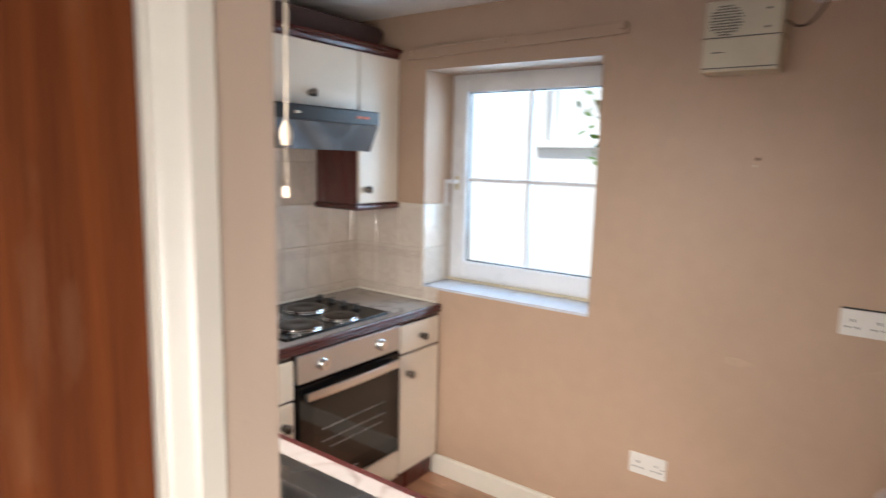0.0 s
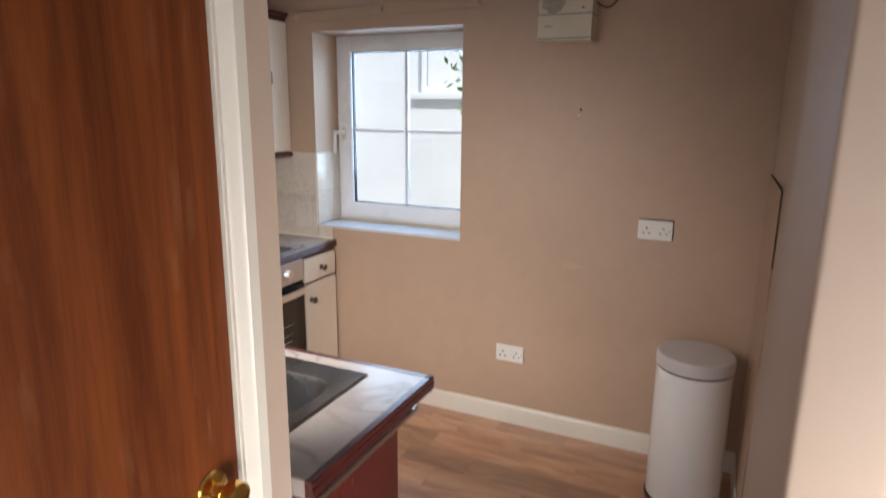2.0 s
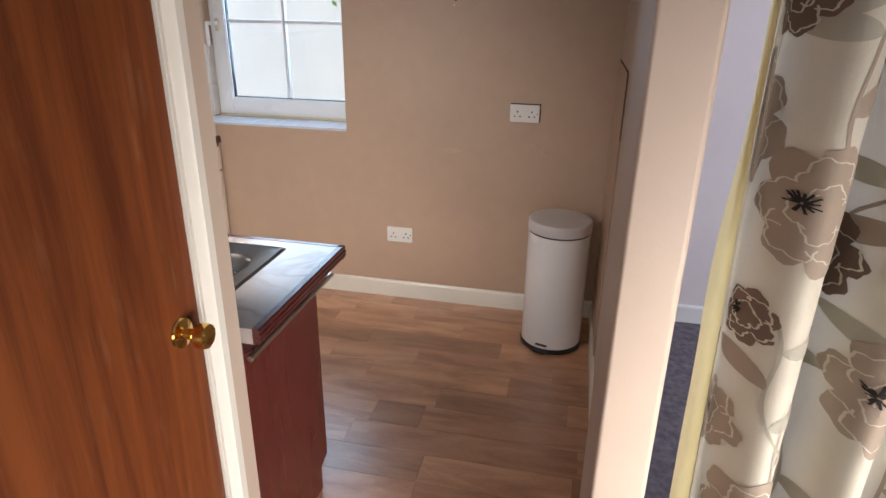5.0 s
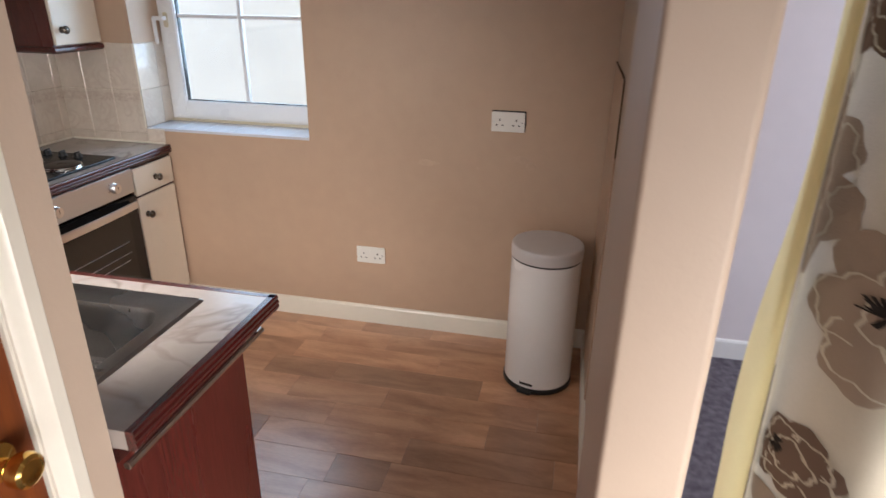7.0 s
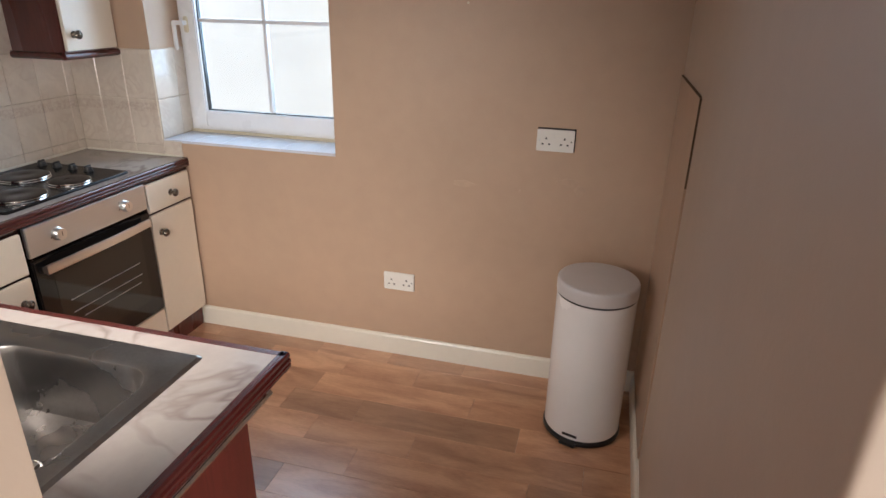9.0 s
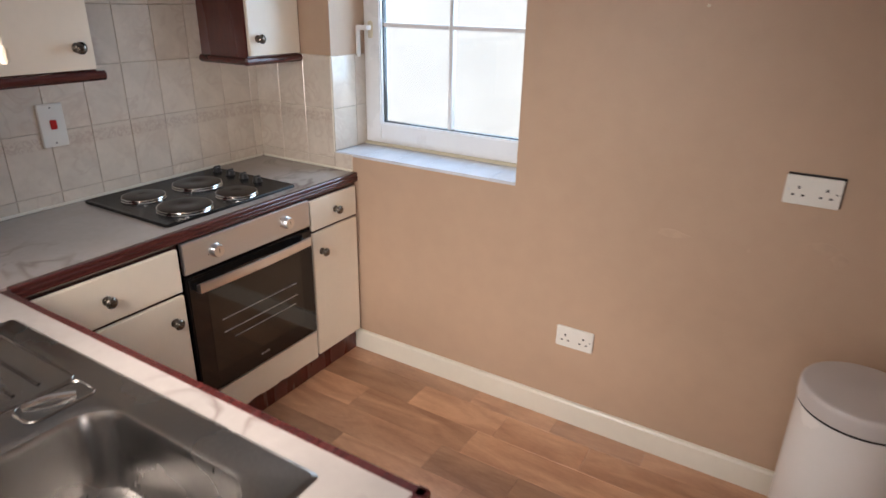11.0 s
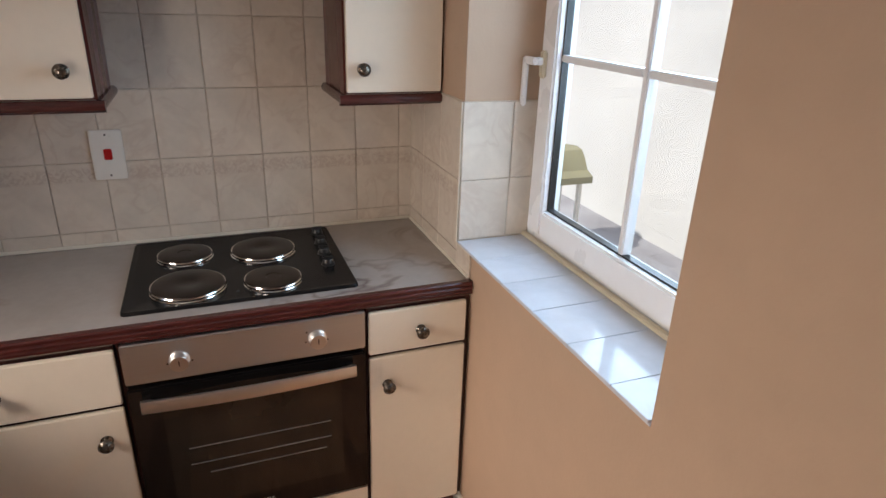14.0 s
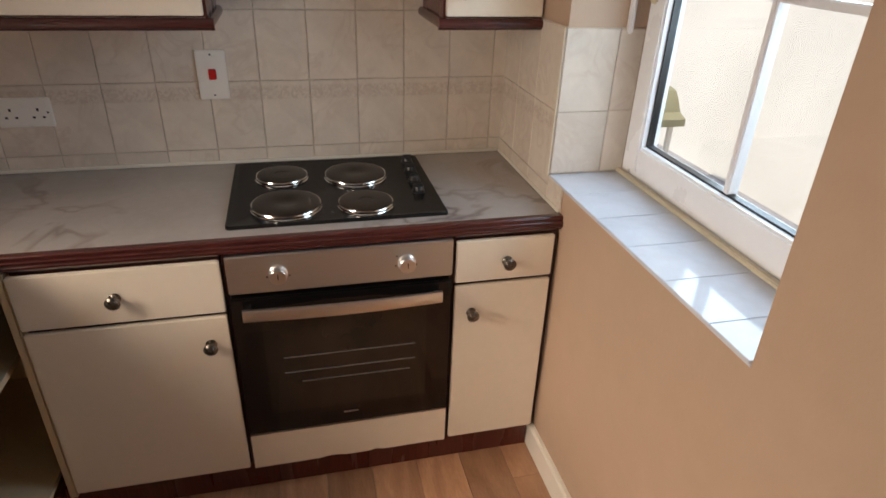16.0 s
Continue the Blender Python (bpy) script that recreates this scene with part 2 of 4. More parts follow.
PLANK.node_tree.nodes["Principled BSDF"].inputs["Coat Roughness"].default_value = 0.27
DOORW = wood("varnished_door_veneer", (0.215, 0.060, 0.015), (0.092, 0.022, 0.007), 0.40, (7, 7, 0.35), 0, 3.4, 0.0, 0.9, 0.30, 0.28)
CARPET = material("mauve_grey_carpet", (0.17, 0.145, 0.15), 0.95, 0, 0.1, 0.25, 30, 300, 0.8, 350)
RENDER = material("pale_rendered_wall", (0.80, 0.78, 0.72), 0.85, 0, 0.2, 0.05, 1.5, 30, 0.3, 60)
CONCRETE = material("grey_concrete", (0.42, 0.41, 0.42), 0.85, 0, 0.2, 0.15, 2, 30, 0.3, 60)
LIME = material("yellow_green_plastic", (0.36, 0.34, 0.20), 0.5, 0, 0.5, 0.08)
LEAF = material("leaf_green", (0.12, 0.22, 0.04), 0.5, 0, 0.4, 0.2, 30, 60)
BARK = material("bark", (0.16, 0.11, 0.07), 0.9, 0, 0.2, 0.2, 20, 80)
CORD = material("cord", (0.60, 0.53, 0.42), 0.7)
CABLE = material("dark_cable", (0.05, 0.03, 0.02), 0.45)
BROWNROLL = material("dark_brown_board", (0.055, 0.028, 0.022), 0.6, 0, 0.3, 0.2, 5, 40)


def cloth(name, color, trans, tcol=None, var=0.05):
    m = material(name, color, 0.8, 0, 0.2, var, 8, 250, 0.25, 500)
    nt = m.node_tree
    b = nt.nodes["Principled BSDF"]
    t = nt.nodes.new("ShaderNodeBsdfTranslucent")
    t.inputs[0].default_value = (*(tcol or color), 1)
    mix = nt.nodes.new("ShaderNodeMixShader")
    mix.inputs[0].default_value = trans
    out = nt.nodes["Material Output"]
    nt.links.new(b.outputs[0], mix.inputs[1])
    nt.links.new(t.outputs[0], mix.inputs[2])
    nt.links.new(mix.outputs[0], out.inputs[0])
    return m


FABRIC = cloth("cream_curtain_cotton", (0.62, 0.57, 0.46), 0.22)
LINING = cloth("yellow_curtain_lining", (0.78, 0.68, 0.36), 0.45)
TAUPE = cloth("taupe_print", (0.36, 0.285, 0.22), 0.12)
DARKPR = cloth("dark_brown_print", (0.17, 0.115, 0.085), 0.08)
SAGE = cloth("greige_leaf_print", (0.42, 0.39, 0.31), 0.15)
BLACKPR = cloth("black_stamen_print", (0.02, 0.016, 0.014), 0.02)


def glass(name):
    m = bpy.data.materials.new(name)
    m.use_nodes = True
    nt = m.node_tree
    out = nt.nodes["Material Output"]
    tr = nt.nodes.new("ShaderNodeBsdfTransparent")
    tr.inputs[0].default_value = (0.97, 0.98, 0.975, 1)
    gl = nt.nodes.new("ShaderNodeBsdfGlossy")
    gl.inputs["Roughness"].default_value = 0.01
    mix = nt.nodes.new("ShaderNodeMixShader")
    mix.inputs[0].default_value = 0.05
    nt.links.new(tr.outputs[0], mix.inputs[1])
    nt.links.new(gl.outputs[0], mix.inputs[2])
    nt.links.new(mix.outputs[0], out.inputs[0])
    return m


GLASS = glass("window_glass")


# ---- mesh helpers ----
def box(bm, x0, x1, y0, y1, z0, z1, bevel=0.0, seg=2):
    vs = [bm.verts.new((x, y, z)) for x in (x0, x1) for y in (y0, y1) for z in (z0, z1)]
    fs = [bm.faces.new([vs[i] for i in f]) for f in
          ((0, 1, 3, 2), (4, 6, 7, 5), (0, 4, 5, 1), (2, 3, 7, 6), (0, 2, 6, 4), (1, 5, 7, 3))]
    if bevel:
        es = list({e for f in fs for e in f.edges})
        bmesh.ops.bevel(bm, geom=es, offset=bevel, segments=seg, affect="EDGES", clamp_overlap=True)
    return bm


def boxm(x0, x1, y0, y1, z0, z1, bevel=0.0, seg=2):
    return box(bmesh.new(), x0, x1, y0, y1, z0, z1, bevel, seg)


def lathe(bm, prof, m, seg=24):
    rings = []
    for r, h in prof:
        if r < 1e-6:
            rings.append([bm.verts.new(m @ Vector((0, 0, h)))])
        else:
            rings.append([bm.verts.new(m @ Vector((r * math.cos(2 * math.pi * i / seg), r * math.sin(2 * math.pi * i / seg), h))) for i in range(seg)])
    for a, b in zip(rings, rings[1:]):
        for i in range(seg):
            j = (i + 1) % seg
            if len(a) == 1 and len(b) > 1:
                bm.faces.new((a[0], b[i], b[j]))
            elif len(b) == 1 and len(a) > 1:
                bm.faces.new((a[i], a[j], b[0]))
            elif len(a) > 1:
                bm.faces.new((a[i], a[j], b[j], b[i]))
    return bm


def lathem(prof, m, seg=24):
    return lathe(bmesh.new(), prof, m, seg)


def tube(bm, pts, r, seg=8):
    pts = [Vector(p) for p in pts]
    rings = []
    for i, p in enumerate(pts):
        d = (pts[min(i + 1, len(pts) - 1)] - pts[max(i - 1, 0)]).normalized()
        u = d.cross(Vector((0, 0, 1)))
        if u.length < 0.05:
            u = d.cross(Vector((1, 0, 0)))
        u.normalize()
        v = d.cross(u)
        rings.append([bm.verts.new(p + r * (math.cos(2 * math.pi * k / seg) * u + math.sin(2 * math.pi * k / seg) * v)) for k in range(seg)])
    for a, b in zip(rings, rings[1:]):
        for k in range(seg):
            bm.faces.new((a[k], a[(k + 1) % seg], b[(k + 1) % seg], b[k]))
    bm.faces.new(rings[0])
    bm.faces.new(rings[-1])
    return bm


def prism(bm, poly, axis, a, b):
    """A 2D outline swept along an axis from a to b."""
    def at(p, s):
        return {"x": (s, p[0], p[1]), "y": (p[0], s, p[1]), "z": (p[0], p[1], s)}[axis]
    v0 = [bm.verts.new(at(p, a)) for p in poly]
    v1 = [bm.verts.new(at(p, b)) for p in poly]
    n = len(poly)
    for i in range(n):
        bm.faces.new((v0[i], v0[(i + 1) % n], v1[(i + 1) % n], v1[i]))
    bm.faces.new(v0)
    bm.faces.new(v1)
    return bm


def prismm(poly, axis, a, b):
    return prism(bmesh.new(), poly, axis, a, b)


def to_mesh(name, bm, mat, smooth=True):
    bmesh.ops.recalc_face_normals(bm, faces=bm.faces)
    me = bpy.data.meshes.new(name)
    for f in bm.faces:
        f.smooth = smooth and f.calc_area() < 0.0105
    bm.to_mesh(me)
    bm.free()
    if smooth:
        me.set_sharp_from_angle(angle=radians(32))
    me.materials.append(mat)
    return me


def part(name, bm, mat, parent, label=""):
    ob = new(name, to_mesh(name, bm, mat))
    ob.parent = parent
    if parent.type == "EMPTY":
        ob.matrix_parent_inverse = Matrix.Translation(-Vector(parent.location))
    return tagged(ob, label)


def thing(name, at, label, category, group=""):
    ob = new(name)
    ob.location = at
    ob.empty_display_size = 0.05
    return tagged(ob, label, category, group)


def solid(name, bm, mat, label, category, group=""):
    return tagged(new(name, to_mesh(name, bm, mat)), label, category, group)


def structure(name, bm, mat, label):
    return tagged(new(name, to_mesh(name, bm, mat)), label, name.split("_")[0], "", "structure")


# ---- large structure ----
FZ = 0.027         # floor level
CE = 2.29          # ceiling height
WY = 2.345         # inner face of the window wall
HX = -2.415        # inner face of the cooker wall
KY = 0.376         # kitchen side of the wall behind the sink
DX = -0.60         # hall side of the wall with the door
WX0, WX1, WZ0, WZ1 = -1.957, -1.080, 0.985, 2.027   # window opening

bm = bmesh.new()
box(bm, HX - 0.1, WX0, WY, 2.66, -0.1, CE)
box(bm, WX1, 0.3995, WY, 2.66, -0.1, CE)
box(bm, WX0, WX1, WY, 2.66, -0.1, WZ0 - 0.012)
box(bm, WX0, WX1, WY, 2.66, WZ1, CE)
wall_window = structure("wall_window", bm, WALL, "tan painted kitchen wall with a window opening")
wall_cooker = structure("wall_cooker", boxm(HX - 0.1, HX, 0.28, WY, -0.1, CE), WALL, "painted wall behind the cooker, tiled above the worktop")
SWALL = bmesh.new()
box(SWALL, HX, -1.75, 0.03, KY, -0.1, CE)
box(SWALL, -0.75, DX - 0.1, 0.03, KY, -0.1, CE)
box(SWALL, -1.75, -0.75, 0.03, KY, -0.1, 1.10)
box(SWALL, -1.75, -0.75, 0.03, KY, 2.05, CE)
wall_sink = structure("wall_sink", SWALL, WALL, "tan painted wall behind the sink worktop")
bm = bmesh.new()
box(bm, DX - 0.1, DX, 0.262, KY, -0.1, CE, 0.004)
box(bm, DX - 0.1, DX, -3.0, -0.55, -0.1, CE)
box(bm, DX - 0.1, DX, -0.55, 0.262, 2.03, CE)
structure("wall_hall_door", bm, HALLWALL, "beige painted hall wall with a doorway beside the kitchen")

# partition with a soft bulge on its kitchen side
pts = []
for i in range(25):
    y = WY - (WY - 0.40) * i / 24
    s = min(1, max(0, (1.80 - y) / 1.45))
    s = s * s * (3 - 2 * s)
    pts.append((0.303 - 0.079 * s, y))
for i in range(6):
    a = math.pi / 2 * i / 5
    pts.append((0.224 + 0.008 * (1 - math.cos(a)), 0.262 + 0.008 * (1 - math.sin(a))))
for i in range(6):
    a = math.pi / 2 * i / 5
    pts.append((0.329 - 0.012 * (1 - math.sin(a)), 0.262 + 0.012 * (1 - math.cos(a))))
pts += [(0.400, 1.2), (0.400, WY)]
structure("wall_partition", prismm(pts, "z", -0.1, CE), HALLWALL, "beige plastered partition wall with rounded arrises")

bm = bmesh.new()
box(bm, 0.329, 1.20, 0.28, 0.38, 2.10, CE)
box(bm, 1.20, 3.30, 0.28, 0.38, -0.1, CE)
structure("wall_living_door", bm, HALLWALL, "beige wall with a curtained opening to the living room")
bm = bmesh.new()
box(bm, 1.40, 1.50, -3.0, -1.60, -0.1, CE)
box(bm, 1.40, 1.50, -0.30, 0.28, -0.1, CE)
box(bm, 1.40, 1.50, -1.60, -0.30, -0.1, 0.15)
box(bm, 1.40, 1.50, -1.60, -0.30, 1.45, CE)
structure("wall_hall_far", bm, HALLWALL, "beige painted hall wall")
bm = bmesh.new()
box(bm, DX - 0.1, -0.30, -3.0, -2.85, -0.1, CE)
box(bm, 1.00, 1.45, -3.0, -2.85, -0.1, CE)
box(bm, -0.30, 1.00, -3.0, -2.85, -0.1, 0.15)
box(bm, -0.30, 1.00, -3.0, -2.85, 1.45, CE)
structure("wall_hall_back", bm, HALLWALL, "beige hall wall with a window opening")
structure("wall_living_far", boxm(0.400, 3.4, 2.42, 2.66, -0.1, CE), LIVWALL, "pale living room wall")
bm = bmesh.new()
box(bm, 3.4, 3.5, 0.28, 0.65, -0.1, CE)
box(bm, 3.4, 3.5, 2.15, 2.66, -0.1, CE)
box(bm, 3.4, 3.5, 0.65, 2.15, -0.1, 0.6)
box(bm, 3.4, 3.5, 0.65, 2.15, 2.1, CE)
structure("wall_living_side", bm, LIVWALL, "pale living room wall with a window opening")
structure("ceiling", boxm(HX - 0.1, 3.5, -3.0, 2.66, CE, CE + 0.15), CEIL, "matt white painted ceiling")
structure("subfloor", boxm(HX - 0.1, 0.34, 0.24, WY, -0.1, FZ - 0.004), GROUT, "dark joint layer under the vinyl planks")
bm = bmesh.new()
box(bm, DX - 0.1, 1.45, -3.0, 0.24, -0.1, FZ - 0.001)
box(bm, 0.34, 3.5, 0.24, 2.46, -0.1, FZ - 0.001)
structure("carpet_floor", bm, CARPET, "mauve-grey cut pile carpet in hall and living room")

# skirting with an uneven painted top
def skirting(poly_axis, a, b, face, out, name, h=0.098):
    h += FZ
    prof = [(face, FZ), (face + out * 0.016, FZ), (face + out * 0.016, h - 0.010), (face + out * 0.011, h - 0.002), (face, h)]
    structure(name, prismm(prof, poly_axis, a, b), GLOSSWHITE, "cream gloss painted skirting board")


skirting("x", -1.885, 0.300, WY, -1, "baseboard_window_wall")
skirting("y", 1.35, WY - 0.017, 0.302, -1, "baseboard_partition", 0.09)
skirting("x", 0.401, 3.38, 2.42, -1, "baseboard_living_room")

# window
win = thing("window_1", (-1.52, 2.6, WZ0), "white plastic casement window with glazing bars", "window")
tagged(win, kind="structure")
bm = bmesh.new()
FY0, FY1 = 2.560, 2.645
x0, x1, z0, z1 = WX0, WX1, WZ0 + 0.004, WZ1
for (a, b, c, d) in ((x0, x0 + 0.045, z0, z1), (x1 - 0.045, x1, z0, z1), (x0 + 0.045, x1 - 0.045, z0, z0 + 0.04), (x0 + 0.045, x1 - 0.045, z1 - 0.045, z1)):
    box(bm, a, b, FY0 + 0.008, FY1, c, d, 0.004)
part("window_frame", bm, UPVC, win)
bm = bmesh.new()
gx0, gx1, gz0, gz1 = -1.852, -1.160, 1.093, 1.938
sx0, sx1, sz0, sz1 = x0 + 0.030, x1 - 0.030, z0 + 0.028, z1 - 0.030
for (a, b, c, d) in ((sx0, gx0, sz0, sz1), (gx1, sx1, sz0, sz1), (gx0, gx1, sz0, gz0), (gx0, gx1, gz1, sz1)):
    box(bm, a, b, FY0 - 0.012, FY0 + 0.045, c, d, 0.006)
sash = part("sash", bm, UPVC, win)
bm = bmesh.new()
gk = 0.005
for (a, b, c, d) in ((gx0, gx0 + gk, gz0, gz1), (gx1 - gk, gx1, gz0, gz1), (gx0 + gk, gx1 - gk, gz0, gz0 + gk), (gx0 + gk, gx1 - gk, gz1 - gk, gz1)):
    box(bm, a, b, FY0 + 0.008, FY0 + 0.028, c, d)
part("gasket", bm, BLACKPL, sash, "black rubber glazing gasket")
mx, mz = -1.505, 1.510
for name, dims in (("upright_glazing_bar", (mx - 0.009, mx + 0.009, gz0 + gk, gz1 - gk)), ):
    part(name, boxm(dims[0], dims[1], FY0 + 0.004, FY0 + 0.034, dims[2], dims[3], 0.003), UPVC, sash)
for a, b in ((gx0 + gk, mx - 0.009), (mx + 0.009, gx1 - gk)):
    part("cross_glazing_bar", boxm(a, b, FY0 + 0.004, FY0 + 0.034, mz - 0.009, mz + 0.009, 0.003), UPVC, sash)
for a, b in ((gx0 + gk, mx - 0.009), (mx + 0.009, gx1 - gk)):
    for c, d in ((gz0 + gk, mz - 0.009), (mz + 0.009, gz1 - gk)):
        p = part("pane", boxm(a, b, FY0 + 0.016, FY0 + 0.020, c, d), GLASS, sash)
        p.visible_shadow = False
bm = bmesh.new()
box(bm, -1.912, -1.888, FY0 - 0.024, FY0 - 0.012, 1.455, 1.525, 0.004)
handle = part("handle", bm, OLDPL, win, "white lever window handle")
bm = bmesh.new()
box(bm, -1.955, -1.890, FY0 - 0.052, FY0 - 0.038, 1.488, 1.508, 0.004)
box(bm, -1.910, -1.890, FY0 - 0.040, FY0 - 0.022, 1.488, 1.508, 0.003)
box(bm, -1.957, -1.937, FY0 - 0.052, FY0 - 0.038, 1.375, 1.500, 0.004)
part("lever", bm, UPVC, handle)
structure("trim_window_bead", boxm(WX0 + 0.002, WX1 - 0.002, FY0 - 0.014, FY0 + 0.004, WZ0 + 0.001, WZ0 + 0.014, 0.003), OLDPL, "dirty sealant bead along the window frame")

# curtain batten above the window
bat = thing("curtain_batten", (-1.5, WY, 2.10), "pink-tan painted timber batten with fixings above the window", "batten")
bm = bmesh.new()
prism(bm, [(-2.070, 2.078), (-0.985, 2.100), (-0.985, 2.140), (-2.070, 2.118)], "y", WY - 0.016, WY)
part("board", bm, WALL, bat)
for x in (-2.04, -1.52, -1.0):
    z = 2.120 + 0.020 * (x + 1.5)
    part("bracket", boxm(x - 0.014, x + 0.014, WY - 0.040, WY - 0.015, z - 0.016, z + 0.016, 0.004), WALL, bat, "small painted rail bracket")
bm = bmesh.new()
tube(bm, [(-2.05, WY - 0.034, 2.118), (-0.98, WY - 0.034, 2.140)], 0.004)
part("rail", bm, WALL, bat)

# hall door
door = tagged(thing("door_1", (DX, -0.15, 0), "brown varnished flush wooden door, closed and scuffed", "door"), kind="structure")
leaf = part("leaf", boxm(DX - 0.046, DX - 0.006, -0.518, 0.241, 0.008, 1.995, 0.002), DOORW, door)
kn = part("door_knob", lathem([(0, -0.002), (0.030, 0), (0.032, 0.003), (0.030, 0.007), (0.020, 0.010), (0.012, 0.013), (0.0105, 0.028), (0.014, 0.033),
                               (0.022, 0.037), (0.0255, 0.043), (0.0265, 0.055), (0.0245, 0.062), (0.019, 0.065), (0.017, 0.064), (0.006, 0.0655), (0, 0.0655)],
                              pose(DX - 0.006, 0.176, 1.005, 0, 90, 0), 32), BRASS, door, "polished brass door knob on a round rose")
bm = bmesh.new()
for a, b in ((0.243, 0.262), (-0.55, -0.520)):
    box(bm, DX - 0.1, DX - 0.001, a, b, 0, 2.03)
box(bm, DX - 0.1, DX - 0.001, -0.520, 0.243, 1.998, 2.03)
part("door_lining", bm, GLOSSWHITE, door, "cream gloss painted door lining")
prof = [(0.246, DX), (0.303, DX), (0.303, DX + 0.010), (0.298, DX + 0.015), (0.272, DX + 0.017), (0.266, DX + 0.012), (0.252, DX + 0.010), (0.246, DX + 0.006)]
part("architrave", prismm([(x, y) for y, x in prof], "z", 0, 2.05), GLOSSWHITE, door, "moulded cream gloss architrave")
part("architrave", prismm([(x, -0.277 - y) for y, x in prof], "z", 0, 2.05), GLOSSWHITE, door, "moulded cream gloss architrave")
part("head_architrave", boxm(DX, DX + 0.016, -0.522, 0.245, 2.002, 2.055, 0.004), GLOSSWHITE, door)

# boxing panel on the partition
structure("trim_boxing_panel", boxm(0.2962, 0.305, 1.775, WY - 0.004, 0.12, 1.382, 0.002), WALL, "painted boxing panel with a bare top edge")
structure("trim_panel_top", boxm(0.2945, 0.3005, 1.775, WY - 0.012, 1.3825, 1.388, 0.001), BARK, "bare brown timber edge of the boxing panel")


structure("trim_panel_side", boxm(0.2965, 0.3015, 1.7725, 1.7748, 1.12, 1.382), BARK, "dark gap down the side of the boxing panel")


# ---- kitchen units ----
def knob(parent, x, y, z, mat=None):
    m = pose(x, y, z, 0, 90, 0) @ Matrix.Diagonal((1.25, 1.25, 1.15, 1))
    k = part("knob", lathem([(0, 0), (0.011, 0), (0.012, 0.002), (0.007, 0.006), (0.006, 0.012), (0.011, 0.017), (0.0145, 0.021),
                             (0.0145, 0.025), (0.011, 0.029), (0.0105, 0.0295)], m, 20), PEWTER, parent, "dark pewter knob")
    part("knob_cap", lathem([(0.0105, 0.0285), (0.0095, 0.0305), (0.006, 0.0325), (0, 0.0335)], m, 20), PEWTER if mat is None else mat, k, "bright domed knob centre")
    return k


def front(name, parent, y0, y1, z0, z1, x=-1.836):
    """A cream door or drawer front with a dark edging behind it."""
    d = part(name, boxm(x - 0.016, x, y0, y1, z0, z1, 0.0025), CREAM, parent)
    return d


FX = -1.836
# base unit left of the oven
u = thing("base_cabinet", (-2.1, 1.18, 0), "cream base cabinet with one drawer and one door, dark edging", "cabinet", "fitted base cabinets")
part("body", boxm(HX + 0.03, FX - 0.020, 0.955, 1.424, 0.13, 0.862), DARKWOOD, u)
d = front("drawer_front", u, 0.948, 1.424, 0.702, 0.852)
knob(d, FX, 1.172, 0.775)
d = front("door", u, 0.948, 1.424, 0.138, 0.690)
knob(d, FX, 1.375, 0.608)
part("corner_post", boxm(FX - 0.034, FX - 0.003, 0.925, 0.946, 0.12, 0.862, 0.003), BEIGE, u, "beige end strip at the corner")
# unit at the window wall
u = thing("base_cabinet", (-2.1, 2.19, 0), "narrow cream base cabinet with drawer and door beside the wall", "cabinet", "fitted base cabinets")
part("body", boxm(HX + 0.03, FX - 0.020, 2.038, WY - 0.004, 0.13, 0.862), DARKWOOD, u)
d = front("drawer_front", u, 2.041, 2.326, 0.722, 0.852)
knob(d, FX, 2.188, 0.783)
d = front("door", u, 2.041, 2.326, 0.140, 0.710)
knob(d, FX, 2.091, 0.622)
# oven housing
u = thing("oven_housing", (-2.1, 1.735, 0), "dark oven housing with a chipped cream panel below", "cabinet", "fitted base cabinets")
bm = bmesh.new()
box(bm, HX + 0.03, FX - 0.022, 1.428, 1.436, 0.13, 0.862)
box(bm, HX + 0.03, FX - 0.022, 2.028, 2.036, 0.13, 0.862)
box(bm, HX + 0.03, FX - 0.022, 1.436, 2.028, 0.13, 0.268)
part("body", bm, DARKWOOD, u)
bm = bmesh.new()
edge = [(1.437, 0.262), (1.437, 0.134)]
random.seed(4)
for i in range(1, 24):
    chip = 0.006 if i in (9, 10, 15) else random.uniform(0, 0.0012)
    edge.append((1.437 + 0.59 * i / 24, 0.134 + chip))
edge += [(2.028, 0.134), (2.028, 0.264)]
prism(bm, edge, "x", FX - 0.016, FX)
part("lower_panel", bm, CREAM, u)
# toe kick
kick = thing("toe_kick", (FX - 0.03, 1.6, FZ), "mahogany plinth board under the base cabinets", "plinth", "plinth boards")
part("board", boxm(FX - 0.046, FX - 0.030, 0.905, WY - 0.018, FZ, 0.136, 0.002), MAHOG, kick)
part("end_return", boxm(FX - 0.30, FX - 0.047, 0.905, 0.921, FZ, 0.128, 0.002), MAHOG, kick)

# oven
ov = thing("oven", (-1.9, 1.735, 0.28), "built-in electric oven with steel fascia and black glass door", "oven")
part("body", boxm(HX + 0.06, FX - 0.014, 1.440, 2.024, 0.285, 0.86), BLACKEN, ov)
fas = part("fascia", boxm(FX - 0.014, FX + 0.004, 1.437, 2.029, 0.753, 0.864, 0.003), STEEL, ov, "brushed steel control fascia")
for y in (1.564, 1.900):
    k = part("control_knob", lathem([(0, 0), (0.025, 0), (0.025, 0.003), (0.0225, 0.005), (0.022, 0.020), (0.0205, 0.023), (0, 0.023)], pose(FX + 0.004, y, 0.806, 0, 90, 0), 32), BRIGHTST, fas, "round steel control knob")
    part("pointer", boxm(FX + 0.0265, FX + 0.0275, y - 0.0012, y + 0.0012, 0.801, 0.816), SLOT, k)
